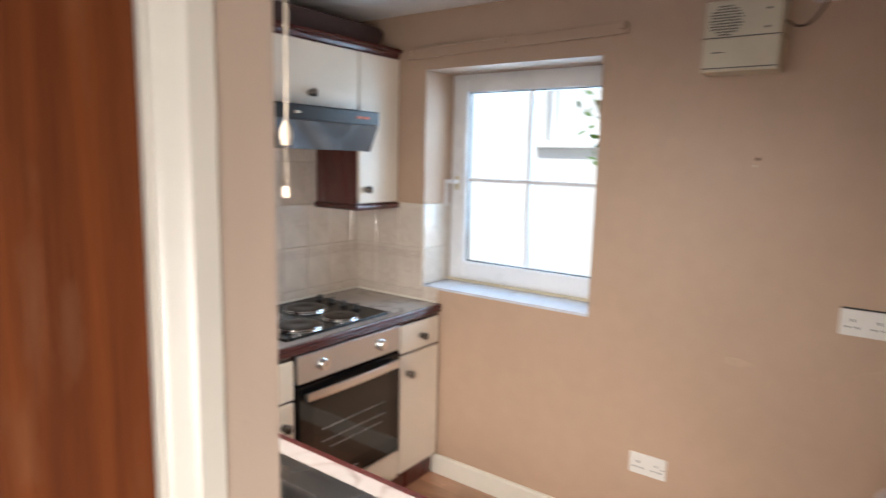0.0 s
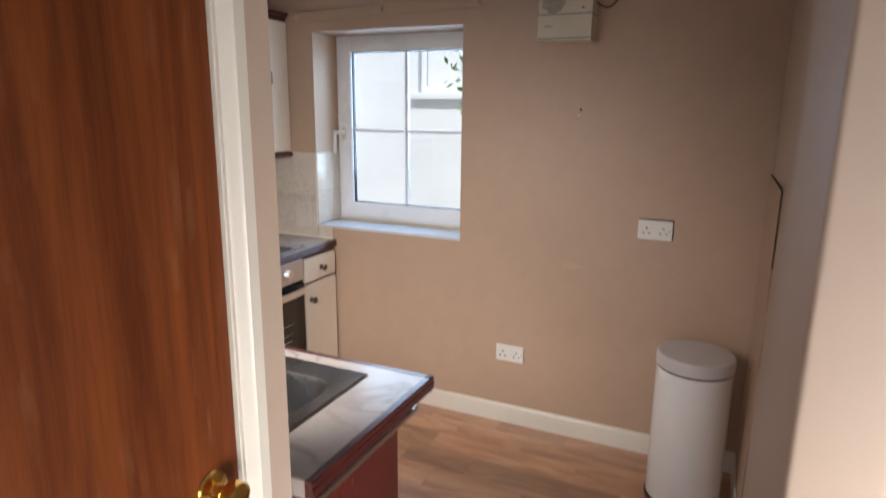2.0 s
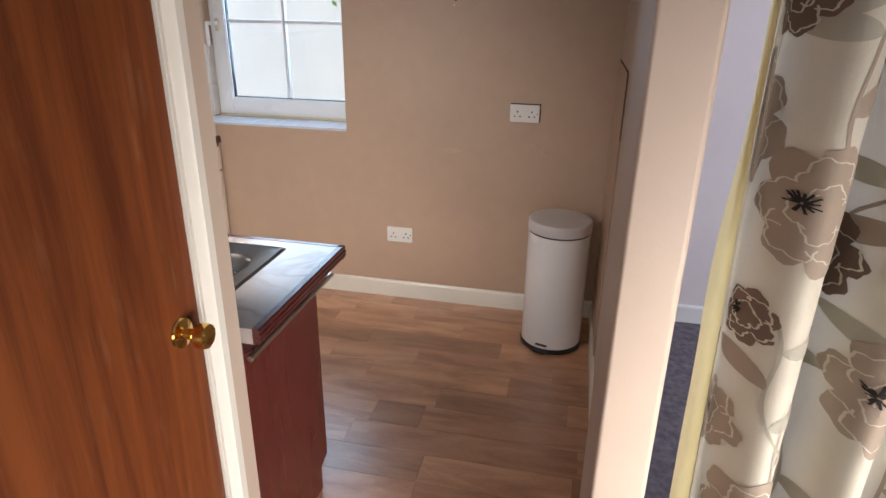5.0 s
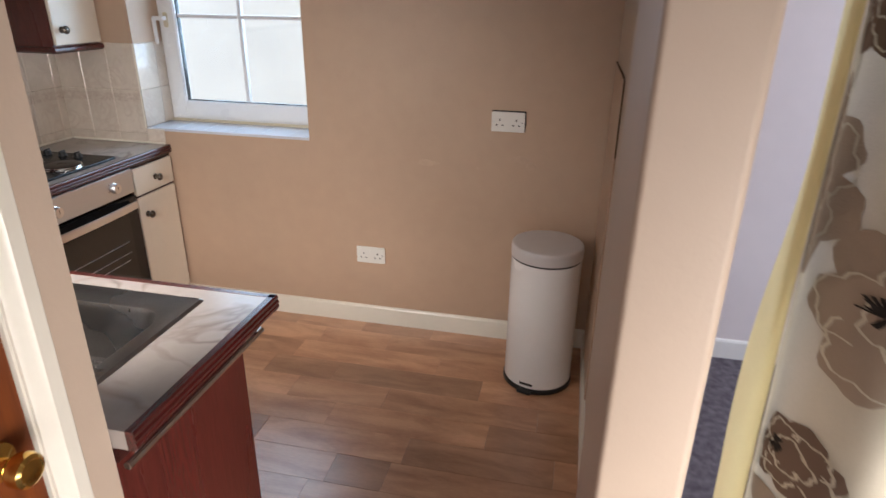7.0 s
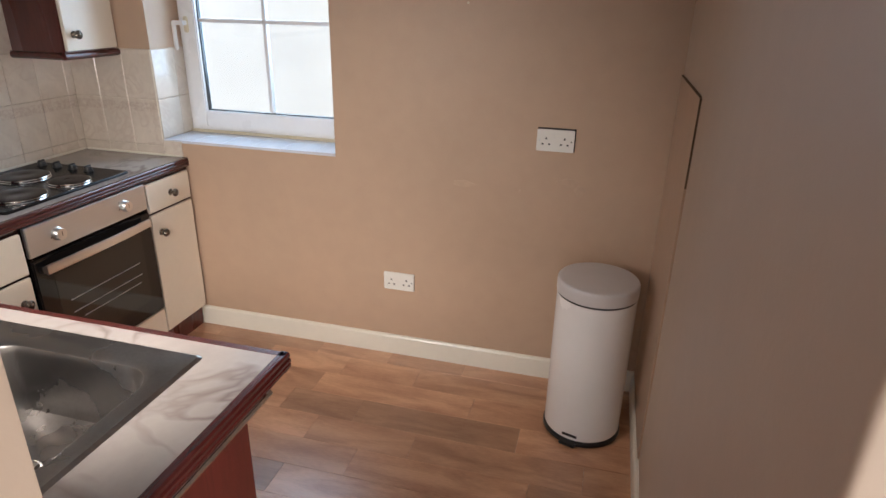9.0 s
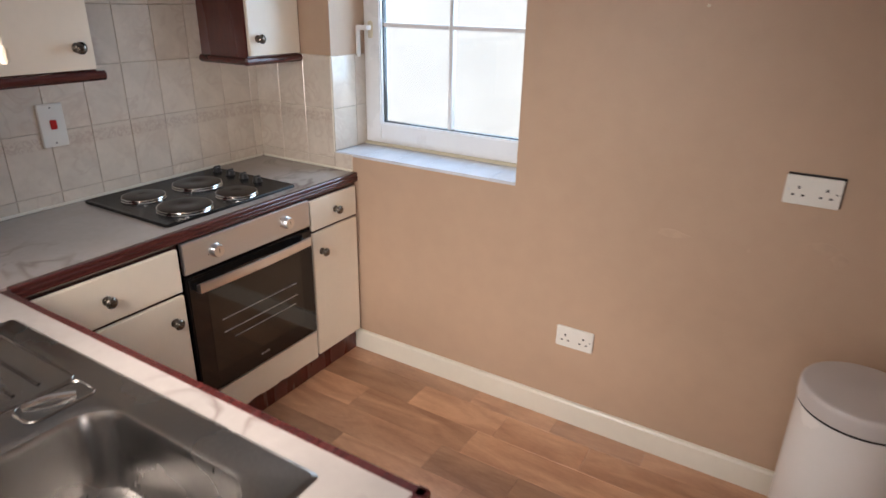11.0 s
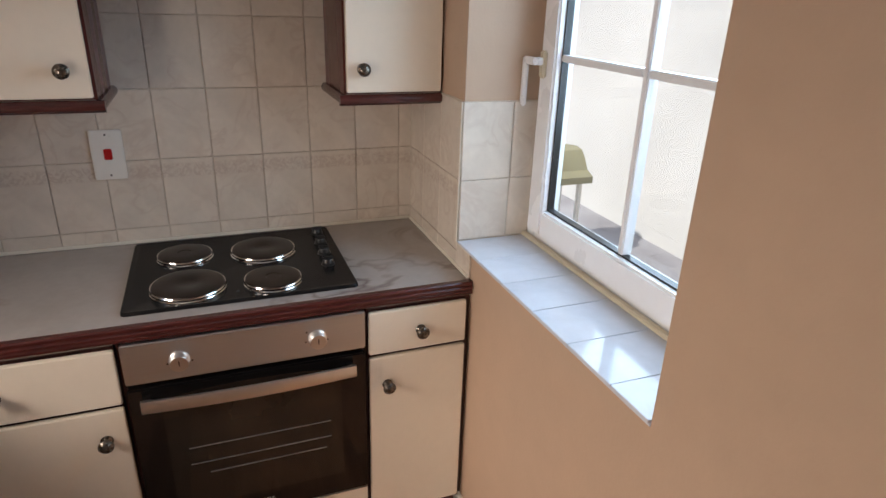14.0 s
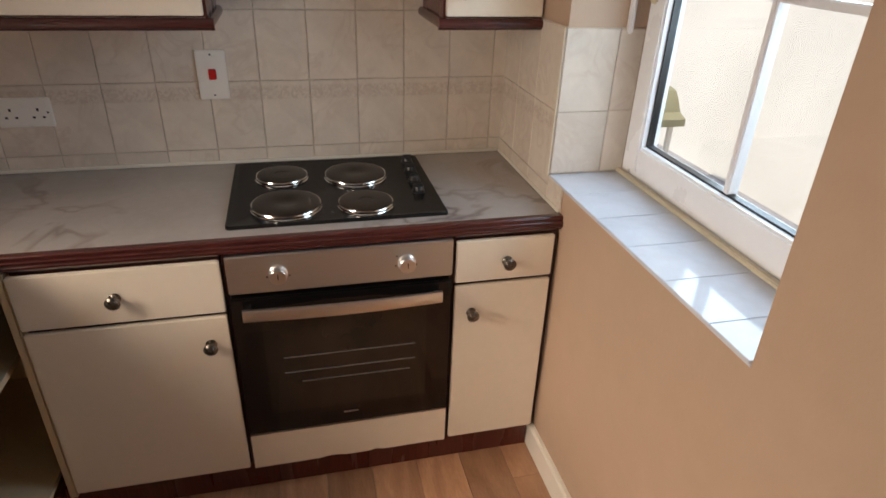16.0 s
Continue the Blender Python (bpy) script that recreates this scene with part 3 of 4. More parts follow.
for y, z in ((1.873, 0.828), (1.87, 0.799), (1.927, 0.799), (1.536, 0.799), (1.593, 0.799), (1.564, 0.828)):
    part("dial_mark", boxm(FX + 0.004, FX + 0.0046, y - 0.002, y + 0.002, z - 0.002, z + 0.002), SLOT, fas)
dr = part("oven_door", boxm(FX - 0.012, FX + 0.006, 1.438, 2.028, 0.272, 0.740, 0.004), BLACKGL, ov, "black glass oven door")
part("window_pane", boxm(FX + 0.006, FX + 0.0072, 1.508, 1.958, 0.345, 0.665, 0.0005), OVENIN, dr)
bm = bmesh.new()
for z, a, b in ((0.540, 1.555, 1.925), (0.488, 1.555, 1.925), (0.452, 1.60, 1.91)):
    tube(bm, [(FX + 0.0085, a, z), (FX + 0.0085, b, z)], 0.0013, 6)
part("shelf_wire", bm, STEEL, dr, "thin wire shelf seen through the glass")
bm = bmesh.new()
for i, w in enumerate((0.006, 0.004, 0.005, 0.005, 0.004, 0.005)):
    box(bm, FX + 0.006, FX + 0.0066, 1.712 + i * 0.0075, 1.712 + i * 0.0075 + w, 0.312, 0.318)
part("brand_mark", bm, STEEL, dr, "small pale maker's mark")
bm = bmesh.new()
hp = [(1.466 + 0.53 * i / 20, FX + 0.030 + 0.020 * math.sin(math.pi * i / 20), 0.705 - 0.0 * i) for i in range(21)]
hp = [(x, y, 0.703 + 0.006 * math.sin(math.pi * (y - 1.466) / 0.53)) for y, x, z in hp]
vs = []
for x, y, z in hp:
    vs.append([bm.verts.new((x + a, y, z + b)) for a, b in ((-0.005, -0.017), (0.003, -0.017), (0.005, -0.013), (0.005, 0.013), (0.003, 0.017), (-0.005, 0.017))])
for a, b in zip(vs, vs[1:]):
    for k in range(6):
        bm.faces.new((a[k], a[(k + 1) % 6], b[(k + 1) % 6], b[k]))
bm.faces.new(vs[0])
bm.faces.new(vs[-1])
for y in (1.478, 1.984):
    box(bm, FX + 0.004, FX + 0.032, y - 0.008, y + 0.008, 0.685, 0.709)
part("handle", bm, BRIGHTST, dr, "bowed steel oven handle")

# worktops with ridged mahogany edging
WT = 0.907
bm = bmesh.new()
box(bm, HX + 0.002, -1.856, KY + 0.002, WY - 0.002, 0.866, WT)
wt = thing("worktop", (-2.1, 1.4, 0.866), "grey marbled laminate worktop with mahogany front edging", "worktop")
part("top", bm, MARBLE, wt)


def edging(face, sgn, z=WT):
    """Outline of the ridged moulding, from the top corner down."""
    out = [(face - sgn * 0.020, z + 0.001), (face - sgn * 0.004, z + 0.001), (face, z - 0.003), (face, z - 0.010), (face - sgn * 0.003, z - 0.012),
           (face + sgn * 0.002, z - 0.016), (face + sgn * 0.002, z - 0.022), (face - sgn * 0.002, z - 0.024), (face + sgn * 0.001, z - 0.028),
           (face + sgn * 0.001, z - 0.034), (face - sgn * 0.004, z - 0.040), (face - sgn * 0.020, z - 0.042)]
    return out


part("front_edging", prismm(edging(-1.836, 1), "y", 0.940, WY - 0.003), MAHOGH, wt, "ridged mahogany edging")
part("seal", boxm(HX + 0.005, HX + 0.016, KY + 0.01, WY - 0.012, WT + 0.0005, WT + 0.010, 0.003), GLOSSWHITE, wt, "cream sealant line along the tiles")
part("seal", boxm(HX + 0.016, -1.86, WY - 0.014, WY - 0.003, WT + 0.0005, WT + 0.010, 0.003), GLOSSWHITE, wt, "cream sealant line along the tiles")

# peninsula with the sink: top with a cut-out for the bowl
pn = thing("worktop", (-1.2, 0.65, 0.866), "grey marbled laminate peninsula worktop around the sink", "worktop")
bm = bmesh.new()
PX1, PY1 = -0.572, 0.917
ring = []
for z in (0.866, WT):
    for (a, b, c, d) in ((-1.8555, PX1, KY + 0.002, PY1), (-1.255, -0.755, 0.425, 0.825)):
        ring.append([bm.verts.new((x, y, z)) for x, y in ((a, c), (b, c), (b, d), (a, d))])
for i in range(4):
    j = (i + 1) % 4
    for p, q in ((0, 1), (2, 3), (0, 2), (1, 3)):
        bm.faces.new((ring[p][i], ring[p][j], ring[q][j], ring[q][i]))
part("top", bm, MARBLE, pn)
part("front_edging", prismm(edging(0.935, 1), "x", -1.835, -0.556), MAHOGH, pn, "ridged mahogany edging")
part("end_edging", prismm(edging(-0.553, 1), "y", KY + 0.002, 0.934), MAHOGH, pn, "ridged mahogany edging")

cab = thing("sink_cabinet", (-1.2, 0.63, 0), "mahogany-ended sink cabinet with open doorless shelves", "cabinet", "fitted base cabinets")
ep = [(KY + 0.003, FZ), (0.812, FZ), (0.812, 0.118), (0.866, 0.135), (0.866, 0.864), (KY + 0.003, 0.864)]
part("end_panel", prismm(ep, "x", -0.652, -0.632), MAHOG, cab, "dark mahogany end panel with a toe notch")
part("rail", boxm(-0.632, -0.600, KY + 0.003, 0.900, 0.828, 0.8645, 0.003), DARKWOOD, cab, "dark rail under the worktop end")
bm = bmesh.new()
box(bm, -2.380, -0.654, KY + 0.004, KY + 0.016, 0.10, 0.864)
part("back_panel", bm, BEIGE, cab)
part("shelf", boxm(-2.380, -0.654, KY + 0.016, 0.88, 0.560, 0.578), BEIGE, cab)
part("bottom_board", boxm(-2.380, -0.654, KY + 0.016, 0.89, 0.150, 0.168), BEIGE, cab)
part("side_panel", boxm(-2.398, -2.381, KY + 0.004, 0.885, 0.10, 0.864), BEIGE, cab)
part("corner_panel", boxm(-2.380, -1.872, 0.930, 0.946, 0.10, 0.864), BEIGE, cab)
part("plinth", boxm(-1.88, -0.654, 0.796, 0.812, FZ, 0.148), MAHOG, cab, "mahogany plinth board")

rail = thing("towel_rail", (-0.56, 0.67, 0.81), "chrome towel rail on the peninsula end", "rail")
bm = bmesh.new()
tube(bm, [(-0.594, 0.390, 0.815), (-0.594, 0.905, 0.815)], 0.0085, 12)
part("bar", bm, CHROME, rail)
for y in (0.44, 0.895):
    part("bracket", boxm(-0.631, -0.600, y - 0.008, y + 0.008, 0.806, 0.826, 0.003), CHROME, rail)


def rounded(cx, cy, hx, hy, r, n):
    """Outline of a rounded rectangle, n points a corner, counter-clockwise from the first corner."""
    out = []
    for k, (sx, sy) in enumerate(((1, 1), (-1, 1), (-1, -1), (1, -1))):
        for i in range(n):
            a = math.pi / 2 * (k + i / (n - 1))
            out.append((cx + sx * (hx - r) + r * math.cos(a), cy + sy * (hy - r) + r * math.sin(a)))
    return out


sink = thing("sink", (-1.2, 0.63, WT), "stainless steel inset sink with bowl and ribbed drainer", "sink")
bm = bmesh.new()
SX0, SX1, SY0, SY1 = -1.66, -0.717, 0.392, 0.866
cx, cy = -0.985, 0.622
n = 7
loops = []
oc = rounded((SX0 + SX1) / 2, (SY0 + SY1) / 2, (SX1 - SX0) / 2, (SY1 - SY0) / 2, 0.012, n)
oi = rounded((SX0 + SX1) / 2, (SY0 + SY1) / 2, (SX1 - SX0) / 2 - 0.008, (SY1 - SY0) / 2 - 0.008, 0.01, n)
oj = rounded((SX0 + SX1) / 2, (SY0 + SY1) / 2, (SX1 - SX0) / 2 - 0.022, (SY1 - SY0) / 2 - 0.022, 0.02, n)
loops = [(oc, WT + 0.0005), (oi, WT + 0.006), (oj, WT + 0.002)]
for hx, hy, r, z in ((0.222, 0.182, 0.075, WT + 0.002), (0.212, 0.172, 0.072, WT - 0.004), (0.206, 0.166, 0.07, WT - 0.02), (0.198, 0.158, 0.07, WT - 0.12), (0.186, 0.146, 0.07, WT - 0.150), (0.16, 0.12, 0.06, WT - 0.160), (0.05, 0.05, 0.049, WT - 0.166), (0.04, 0.04, 0.039, WT - 0.172)):
    loops.append((rounded(cx, cy, hx, hy, r, n), z))
rings = [[bm.verts.new((x, y, z)) for x, y in lp] for lp, z in loops]
for a, b in zip(rings, rings[1:]):
    for i in range(len(a)):
        j = (i + 1) % len(a)
        bm.faces.new((a[i], a[j], b[j], b[i]))
bm.faces.new(rings[-1])
part("basin", bm, SINKST, sink)
part("waste", lathem([(0.034, 0.004), (0.030, 0.0055), (0.020, 0.002), (0, 0.001)], pose(cx, cy, WT - 0.172), 20), CHROME, sink, "chrome sink waste")
for (px, py, hx, hy) in ((-1.262, 0.745, 0.036, 0.062), (-1.455, 0.62, 0.15, 0.19)):
    o = rounded(px, py, hx, hy, 0.02, 5)
    bm = bmesh.new()
    tube(bm, [(x, y, WT + 0.003) for x, y in o] + [(o[0][0], o[0][1], WT + 0.003)], 0.003, 6)
    part("raised_rim", bm, SINKST, sink)
for k in range(7):
    y = 0.48 + k * 0.046
    bm = bmesh.new()
    tube(bm, [(-1.57, y, WT + 0.003), (-1.34, y, WT + 0.003)], 0.004, 6)
    part("drainer_rib", bm, SINKST, sink)
bm = bmesh.new()
tube(bm, [(-1.285, 0.70, WT + 0.006), (-1.262, 0.735, WT + 0.016), (-1.245, 0.775, WT + 0.008)], 0.006, 8)
part("strainer_lift", bm, CHROME, sink, "bright steel strainer lift")

# hob
hob = thing("electric_hob", (-2.13, 1.74, WT), "black enamel electric hob with four solid plates", "hob")
bm = bmesh.new()
hx0, hx1, hy0, hy1 = -2.372, -1.898, 1.442, 2.030
lo = rounded((hx0 + hx1) / 2, (hy0 + hy1) / 2, (hx1 - hx0) / 2, (hy1 - hy0) / 2, 0.012, 5)
mid = rounded((hx0 + hx1) / 2, (hy0 + hy1) / 2, (hx1 - hx0) / 2 - 0.003, (hy1 - hy0) / 2 - 0.003, 0.012, 5)
inn = rounded((hx0 + hx1) / 2, (hy0 + hy1) / 2, (hx1 - hx0) / 2 - 0.014, (hy1 - hy0) / 2 - 0.014, 0.012, 5)
rr = [[bm.verts.new((x, y, z)) for x, y in lp] for lp, z in ((lo, WT + 0.0005), (lo, WT + 0.006), (mid, WT + 0.010), (inn, WT + 0.008))]
for a, b in zip(rr, rr[1:]):
    for i in range(len(a)):
        j = (i + 1) % len(a)
        bm.faces.new((a[i], a[j], b[j], b[i]))
bm.faces.new(rr[-1])
part("hob_top", bm, BLACKEN, hob)
for x, y, r in ((-2.231, 1.587, 0.073), (-2.212, 1.808, 0.090), (-2.010, 1.597, 0.091), (-1.992, 1.813, 0.073)):
    m = pose(x, y, WT + 0.008)
    hp_ = part("hotplate", lathem([(0, 0.013), (r * 0.25, 0.0125), (r * 0.28, 0.014), (r - 0.006, 0.0145), (r - 0.001, 0.0125), (r, 0.010)], m, 40), IRON, hob, "dark cast iron hotplate")
    part("trim_ring", lathem([(r + 0.0005, 0.010), (r + 0.003, 0.011), (r + 0.0045, 0.008), (r + 0.004, 0.003), (r + 0.006, 0.0005)], m, 40), CHROME, hp_, "shiny steel trim ring")
for i in range(4):
    y = 1.988 - 0.004 * i
    m = pose(-2.312 + 0.085 * i, y, WT + 0.008)
    k = part("control_knob", lathem([(0.0195, 0), (0.0195, 0.004), (0.0165, 0.006), (0.015, 0.018), (0.0135, 0.020), (0, 0.020)], m, 24), BLACKPL, hob, "black plastic control knob")
    part("grip", boxm(-2.312 + 0.085 * i - 0.004, -2.312 + 0.085 * i + 0.004, y - 0.016, y + 0.016, WT + 0.024, WT + 0.034, 0.002), BLACKPL, k)
bm = bmesh.new()
box(bm, -1.955, -1.945, 1.715, 1.722, WT + 0.0082, WT + 0.0086)
part("maker_mark", bm, GREY, hob)

# wall cabinets
WF = -2.120
CB = 1.388


def pelmet(parent, y0, y1, end_left, end_right):
    """Mahogany light rail under a cabinet, returned along its open end."""
    prof = [(0, 0), (0.010, 0.001), (0.018, 0.008), (0.020, 0.016), (0.018, 0.024), (0.012, 0.030), (0, 0.030)]
    bm = bmesh.new()
    prism(bm, [(WF - 0.012 + a, CB - 0.030 + b) for a, b in prof], "y", y0 - (0.016 if end_left else 0), y1 + (0.016 if end_right else 0))
    part("light_rail", bm, MAHOGH, parent, "rounded mahogany light rail")
    bm = bmesh.new()
    for on, y, s in ((end_left, y0, -1), (end_right, y1, 1)):
        if on:
            prism(bm, [(y + s * (a - 0.004), CB - 0.030 + b) for a, b in prof], "x", HX + 0.010, WF - 0.013)
            part("side_light_rail", bm, MAHOGH, parent)


def cornice(parent, y0, y1):
    prof = [(0, 0), (0.004, 0.0), (0.010, 0.006), (0.012, 0.014), (0.022, 0.024), (0.030, 0.028), (0.030, 0.040), (0, 0.040)]
    part("cornice", prismm([(WF - 0.016 + a, 2.088 + b) for a, b in prof], "y", y0, y1), MAHOGH, parent, "mahogany cornice")


w = thing("wall_cabinet", (-2.27, 2.2, CB), "narrow cream wall cabinet with mahogany sides, closed", "cabinet", "fitted wall cabinets")
part("body", boxm(HX + 0.009, WF - 0.019, 2.055, WY - 0.003, CB, 2.088, 0.001), MAHOG, w)
d = part("door", boxm(WF - 0.016, WF, 2.060, WY - 0.008, CB + 0.006, 2.082, 0.0025), CREAM, w)
knob(d, WF, 2.103, 1.458)
pelmet(w, 2.055, WY - 0.004, True, False)
cornice(w, 2.056, WY - 0.004)

w = thing("hood_cabinet", (-2.27, 1.75, 1.82), "short cream wall cabinet above the cooker hood", "cabinet", "fitted wall cabinets")
part("body", boxm(HX + 0.009, WF - 0.019, 1.449, 2.053, 1.815, 2.088, 0.001), MAHOG, w)
d = part("door", boxm(WF - 0.016, WF, 1.452, 2.050, 1.820, 2.082, 0.0025), CREAM, w)
knob(d, WF, 1.765, 1.872)
cornice(w, 1.446, 2.055)

w = thing("wall_cabinet", (-2.27, 1.15, CB), "cream double wall cabinet with mahogany side, closed", "cabinet", "fitted wall cabinets")
part("body", boxm(HX + 0.009, WF - 0.019, 0.46, 1.445, CB, 2.088, 0.001), MAHOG, w)
d = part("door", boxm(WF - 0.016, WF, 0.955, 1.438, CB + 0.006, 2.082, 0.0025), CREAM, w)
knob(d, WF, 1.385, 1.460)
d = part("door", boxm(WF - 0.016, WF, 0.465, 0.949, CB + 0.006, 2.082, 0.0025), CREAM, w)
knob(d, WF, 0.52, 1.460)
pelmet(w, 0.46, 1.445, False, True)
cornice(w, 0.46, 1.445)

# cooker hood
hd = thing("cooker_hood", (-2.2, 1.75, 1.64), "grey cooker hood with slanted smoked visor and orange switches", "hood")
part("body", boxm(HX + 0.009, -2.035, 1.452, 2.050, 1.690, 1.812, 0.003), GREY, hd)
bm = bmesh.new()
prism(bm, [(-2.034, 1.748), (-1.992, 1.748), (-1.990, 1.752), (-1.990, 1.803), (-1.994, 1.808), (-2.034, 1.808)], "y", 1.452, 2.050)
fp = part("front_panel", bm, GREY, hd)
for z in (1.797, 1.757):
    part("groove", boxm(-1.9905, -1.9885, 1.455, 2.047, z - 0.0015, z + 0.0015), BLACKPL, fp)
for y in (1.925, 1.968):
    part("switch", boxm(-1.990, -1.986, y - 0.016, y + 0.016, 1.772, 1.782, 0.001), ORANGE, fp, "orange rocker switch")
part("emblem", boxm(-1.990, -1.987, 1.57, 1.60, 1.772, 1.782, 0.001), CHROME, fp)
part("visor", prismm([(-2.000, 1.747), (-1.992, 1.747), (-2.040, 1.636), (-2.048, 1.636)], "y", 1.475, 2.030), HOODGL, hd, "smoked slanted visor")
for y in (1.453, 2.031):
    part("cheek", prismm([(-1.994, 1.746), (-2.045, 1.634), (HX + 0.01, 1.660), (HX + 0.01, 1.688), (-2.031, 1.688), (-2.031, 1.746)], "y", y, y + 0.019), GREY, hd)
part("filter", boxm(HX + 0.012, -2.05, 1.474, 2.029, 1.676, 1.688), GREY, hd, "grey mesh grease filter")

# board lying on top of the cabinets
bm = bmesh.new()
poly = [(0.48, 2.130), (2.10, 2.130)]
for i in range(9):
    a = -math.pi / 2 + math.pi / 2 * i / 8
    poly.append((2.18 + 0.06 * math.cos(a), 2.19 + 0.06 * math.sin(a)))
poly += [(2.225, 2.205), (2.19, 2.212), (0.48, 2.212)]
prism(bm, poly, "x", -2.30, -2.14)
solid("dark_board", bm, BROWNROLL, "dark brown rounded board lying on the wall cabinets", "board")

# pull cord
cd = thing("pull_cord", (-0.908, 0.640, CE), "cream ceiling pull cord with a small acorn toggle", "cord")
part("base", lathem([(0.03, 0.0), (0.032, -0.012), (0.024, -0.02), (0, -0.02)], pose(-0.908, 0.640, CE), 20), WHITEPL, cd)
bm = bmesh.new()
tube(bm, [(-0.908, 0.640, CE - 0.015), (-0.908, 0.640, 1.66)], 0.0018, 6)
tube(bm, [(-0.900, 0.640, CE - 0.015), (-0.901, 0.641, 1.9), (-0.907, 0.640, 1.655)], 0.0014, 6)
tube(bm, [(-0.908, 0.640, 1.625), (-0.909, 0.641, 1.56)], 0.001, 6)
part("string", bm, CORD, cd)
part("toggle", lathem([(0, 0.028), (0.004, 0.026), (0.009, 0.012), (0.010, 0.0), (0.007, -0.012), (0, -0.014)], pose(-0.908, 0.640, 1.640), 14), CORD, cd)
part("tag", boxm(-0.917, -0.901, 0.637, 0.643, 1.542, 1.560, 0.002), CORD, cd, "small frayed cream tag")


# ---- wall fittings ----
def socket(x, z, group_label, depth=0.010, face="y", plane=WY, backbox=False):
    """A British double socket on a wall whose face is at plane."""
    s = thing("double_socket", (x, plane, z) if face == "y" else (plane, x, z), group_label, "socket", "double wall sockets")
    w_, h_ = 0.146, 0.086

    def bx(a0, a1, d0, d1, z0, z1, bev=0.0):
        if face == "y":
            return boxm(x + a0, x + a1, plane - d1, plane - d0, z + z0, z + z1, bev)
        return boxm(plane + d0, plane + d1, x + a0, x + a1, z + z0, z + z1, bev)
    if backbox:
        part("back_box", bx(-w_ / 2 + 0.002, w_ / 2 + 0.004, 0, 0.006, -h_ / 2 + 0.002, h_ / 2 + 0.005), SLOT, s, "dark gap behind the plate")
        depth += 0.006
    pl = part("plate", bx(-w_ / 2, w_ / 2, 0.006 if backbox else 0, depth, -h_ / 2, h_ / 2, 0.0025), WHITEPL, s)
    for c in (-0.036, 0.036):
        part("earth_slot", bx(c - 0.003, c + 0.003, depth - 0.001, depth + 0.0004, 0.004, 0.013), SLOT, pl)
        for q in (-0.013, 0.013):
            part("pin_slot", bx(c + q - 0.004, c + q + 0.004, depth - 0.001, depth + 0.0004, -0.017, -0.011), SLOT, pl)
    for c in (-0.007, 0.055):
        part("rocker", bx(c - 0.005, c + 0.005, depth, depth + 0.004, 0.014, 0.034, 0.001), WHITEPL, pl)
    for c in (-0.062, 0.062):
        part("screw", bx(c - 0.0025, c + 0.0025, depth, depth + 0.0006, -0.0025, 0.0025), SLOT if c > 0 else STEEL, pl)
    return s


socket(-0.133, 1.116, "white double socket standing proud of the tan wall", 0.010, "y", WY, True)
socket(-0.788, 0.411, "white double socket low on the tan wall", 0.010)
socket(0.878, 1.092, "white double socket on the tiled wall", 0.010, "x", HX + 0.006)

sw = thing("cooker_switch", (HX, 1.408, 1.19), "white cooker isolator plate with a red rocker on the tiles", "switch")
pl = part("plate", boxm(HX + 0.006, HX + 0.016, 1.365, 1.451, 1.117, 1.263, 0.0025), WHITEPL, sw)
part("rocker", boxm(HX + 0.016, HX + 0.021, 1.398, 1.420, 1.177, 1.209, 0.002), RED, pl, "red rocker")
for z in (1.130, 1.250):
    part("screw", boxm(HX + 0.016, HX + 0.0166, 1.4055, 1.4105, z - 0.0025, z + 0.0025), SLOT, pl)

ht = thing("fan_heater", (-0.56, WY, 1.92), "aged cream wall fan heater with a pierced grille", "heater")
bm = bmesh.new()
prism(bm, [(WY - 0.118, 1.921), (WY - 0.122, 1.926), (WY - 0.112, 2.146), (WY - 0.106, 2.152), (WY, 2.152), (WY, 1.921)], "x", -0.678, -0.447)
body = part("body", bm, OLDPL, ht)
part("seam", boxm(-0.679, -0.446, WY - 0.1195, WY - 0.004, 2.030, 2.0325), SLOT, body)
part("lip", boxm(-0.676, -0.450, WY - 0.1235, WY - 0.02, 1.931, 1.934), SLOT, body)
part("badge", boxm(-0.650, -0.612, WY - 0.1205, WY - 0.1175, 1.982, 1.985), GREY, body, "small grey maker's badge")
random.seed(2)
for r in range(11):
    for c in range(10):
        x = -0.665 + 0.011 * c + (0.0055 if r % 2 else 0)
        z = 2.040 + 0.0092 * r
        if (x + 0.612) ** 2 + (z - 2.086) ** 2 < 0.051 ** 2:
            y = WY - 0.122 + (z - 1.926) * 0.0455
            part("grille_slot", boxm(x - 0.0036, x + 0.0036, y - 0.0006, y + 0.004, z - 0.0026, z + 0.0026), SLOT, body)
for z in (2.112, 2.055):
    part("button", boxm(-0.492, -0.480, WY - 0.119, WY - 0.108, z - 0.003, z + 0.003, 0.001), SLOT, body)
sp = thing("fused_spur", (-0.33, WY, 2.17), "white fused spur switch near the ceiling", "switch")
part("plate", boxm(-0.372, -0.288, WY - 0.030, WY, 2.135, 2.221, 0.003), WHITEPL, sp)
part("rocker", boxm(-0.340, -0.325, WY - 0.034, WY - 0.030, 2.16, 2.19, 0.001), WHITEPL, sp)
bm = bmesh.new()
cp = []
for i in range(15):
    s = i / 14
    cp.append((-0.447 + 0.115 * s, WY - 0.035, 2.085 + 0.052 * s ** 2.5 - 0.030 * math.sin(math.pi * s)))
tube(bm, cp, 0.0035, 8)
solid("heater_cable", bm, CABLE, "dark brown flex from heater to spur", "cable")
nail = thing("wall_plug", (-0.498, WY, 1.63), "old wall plug hole with chipped paint", "plug")
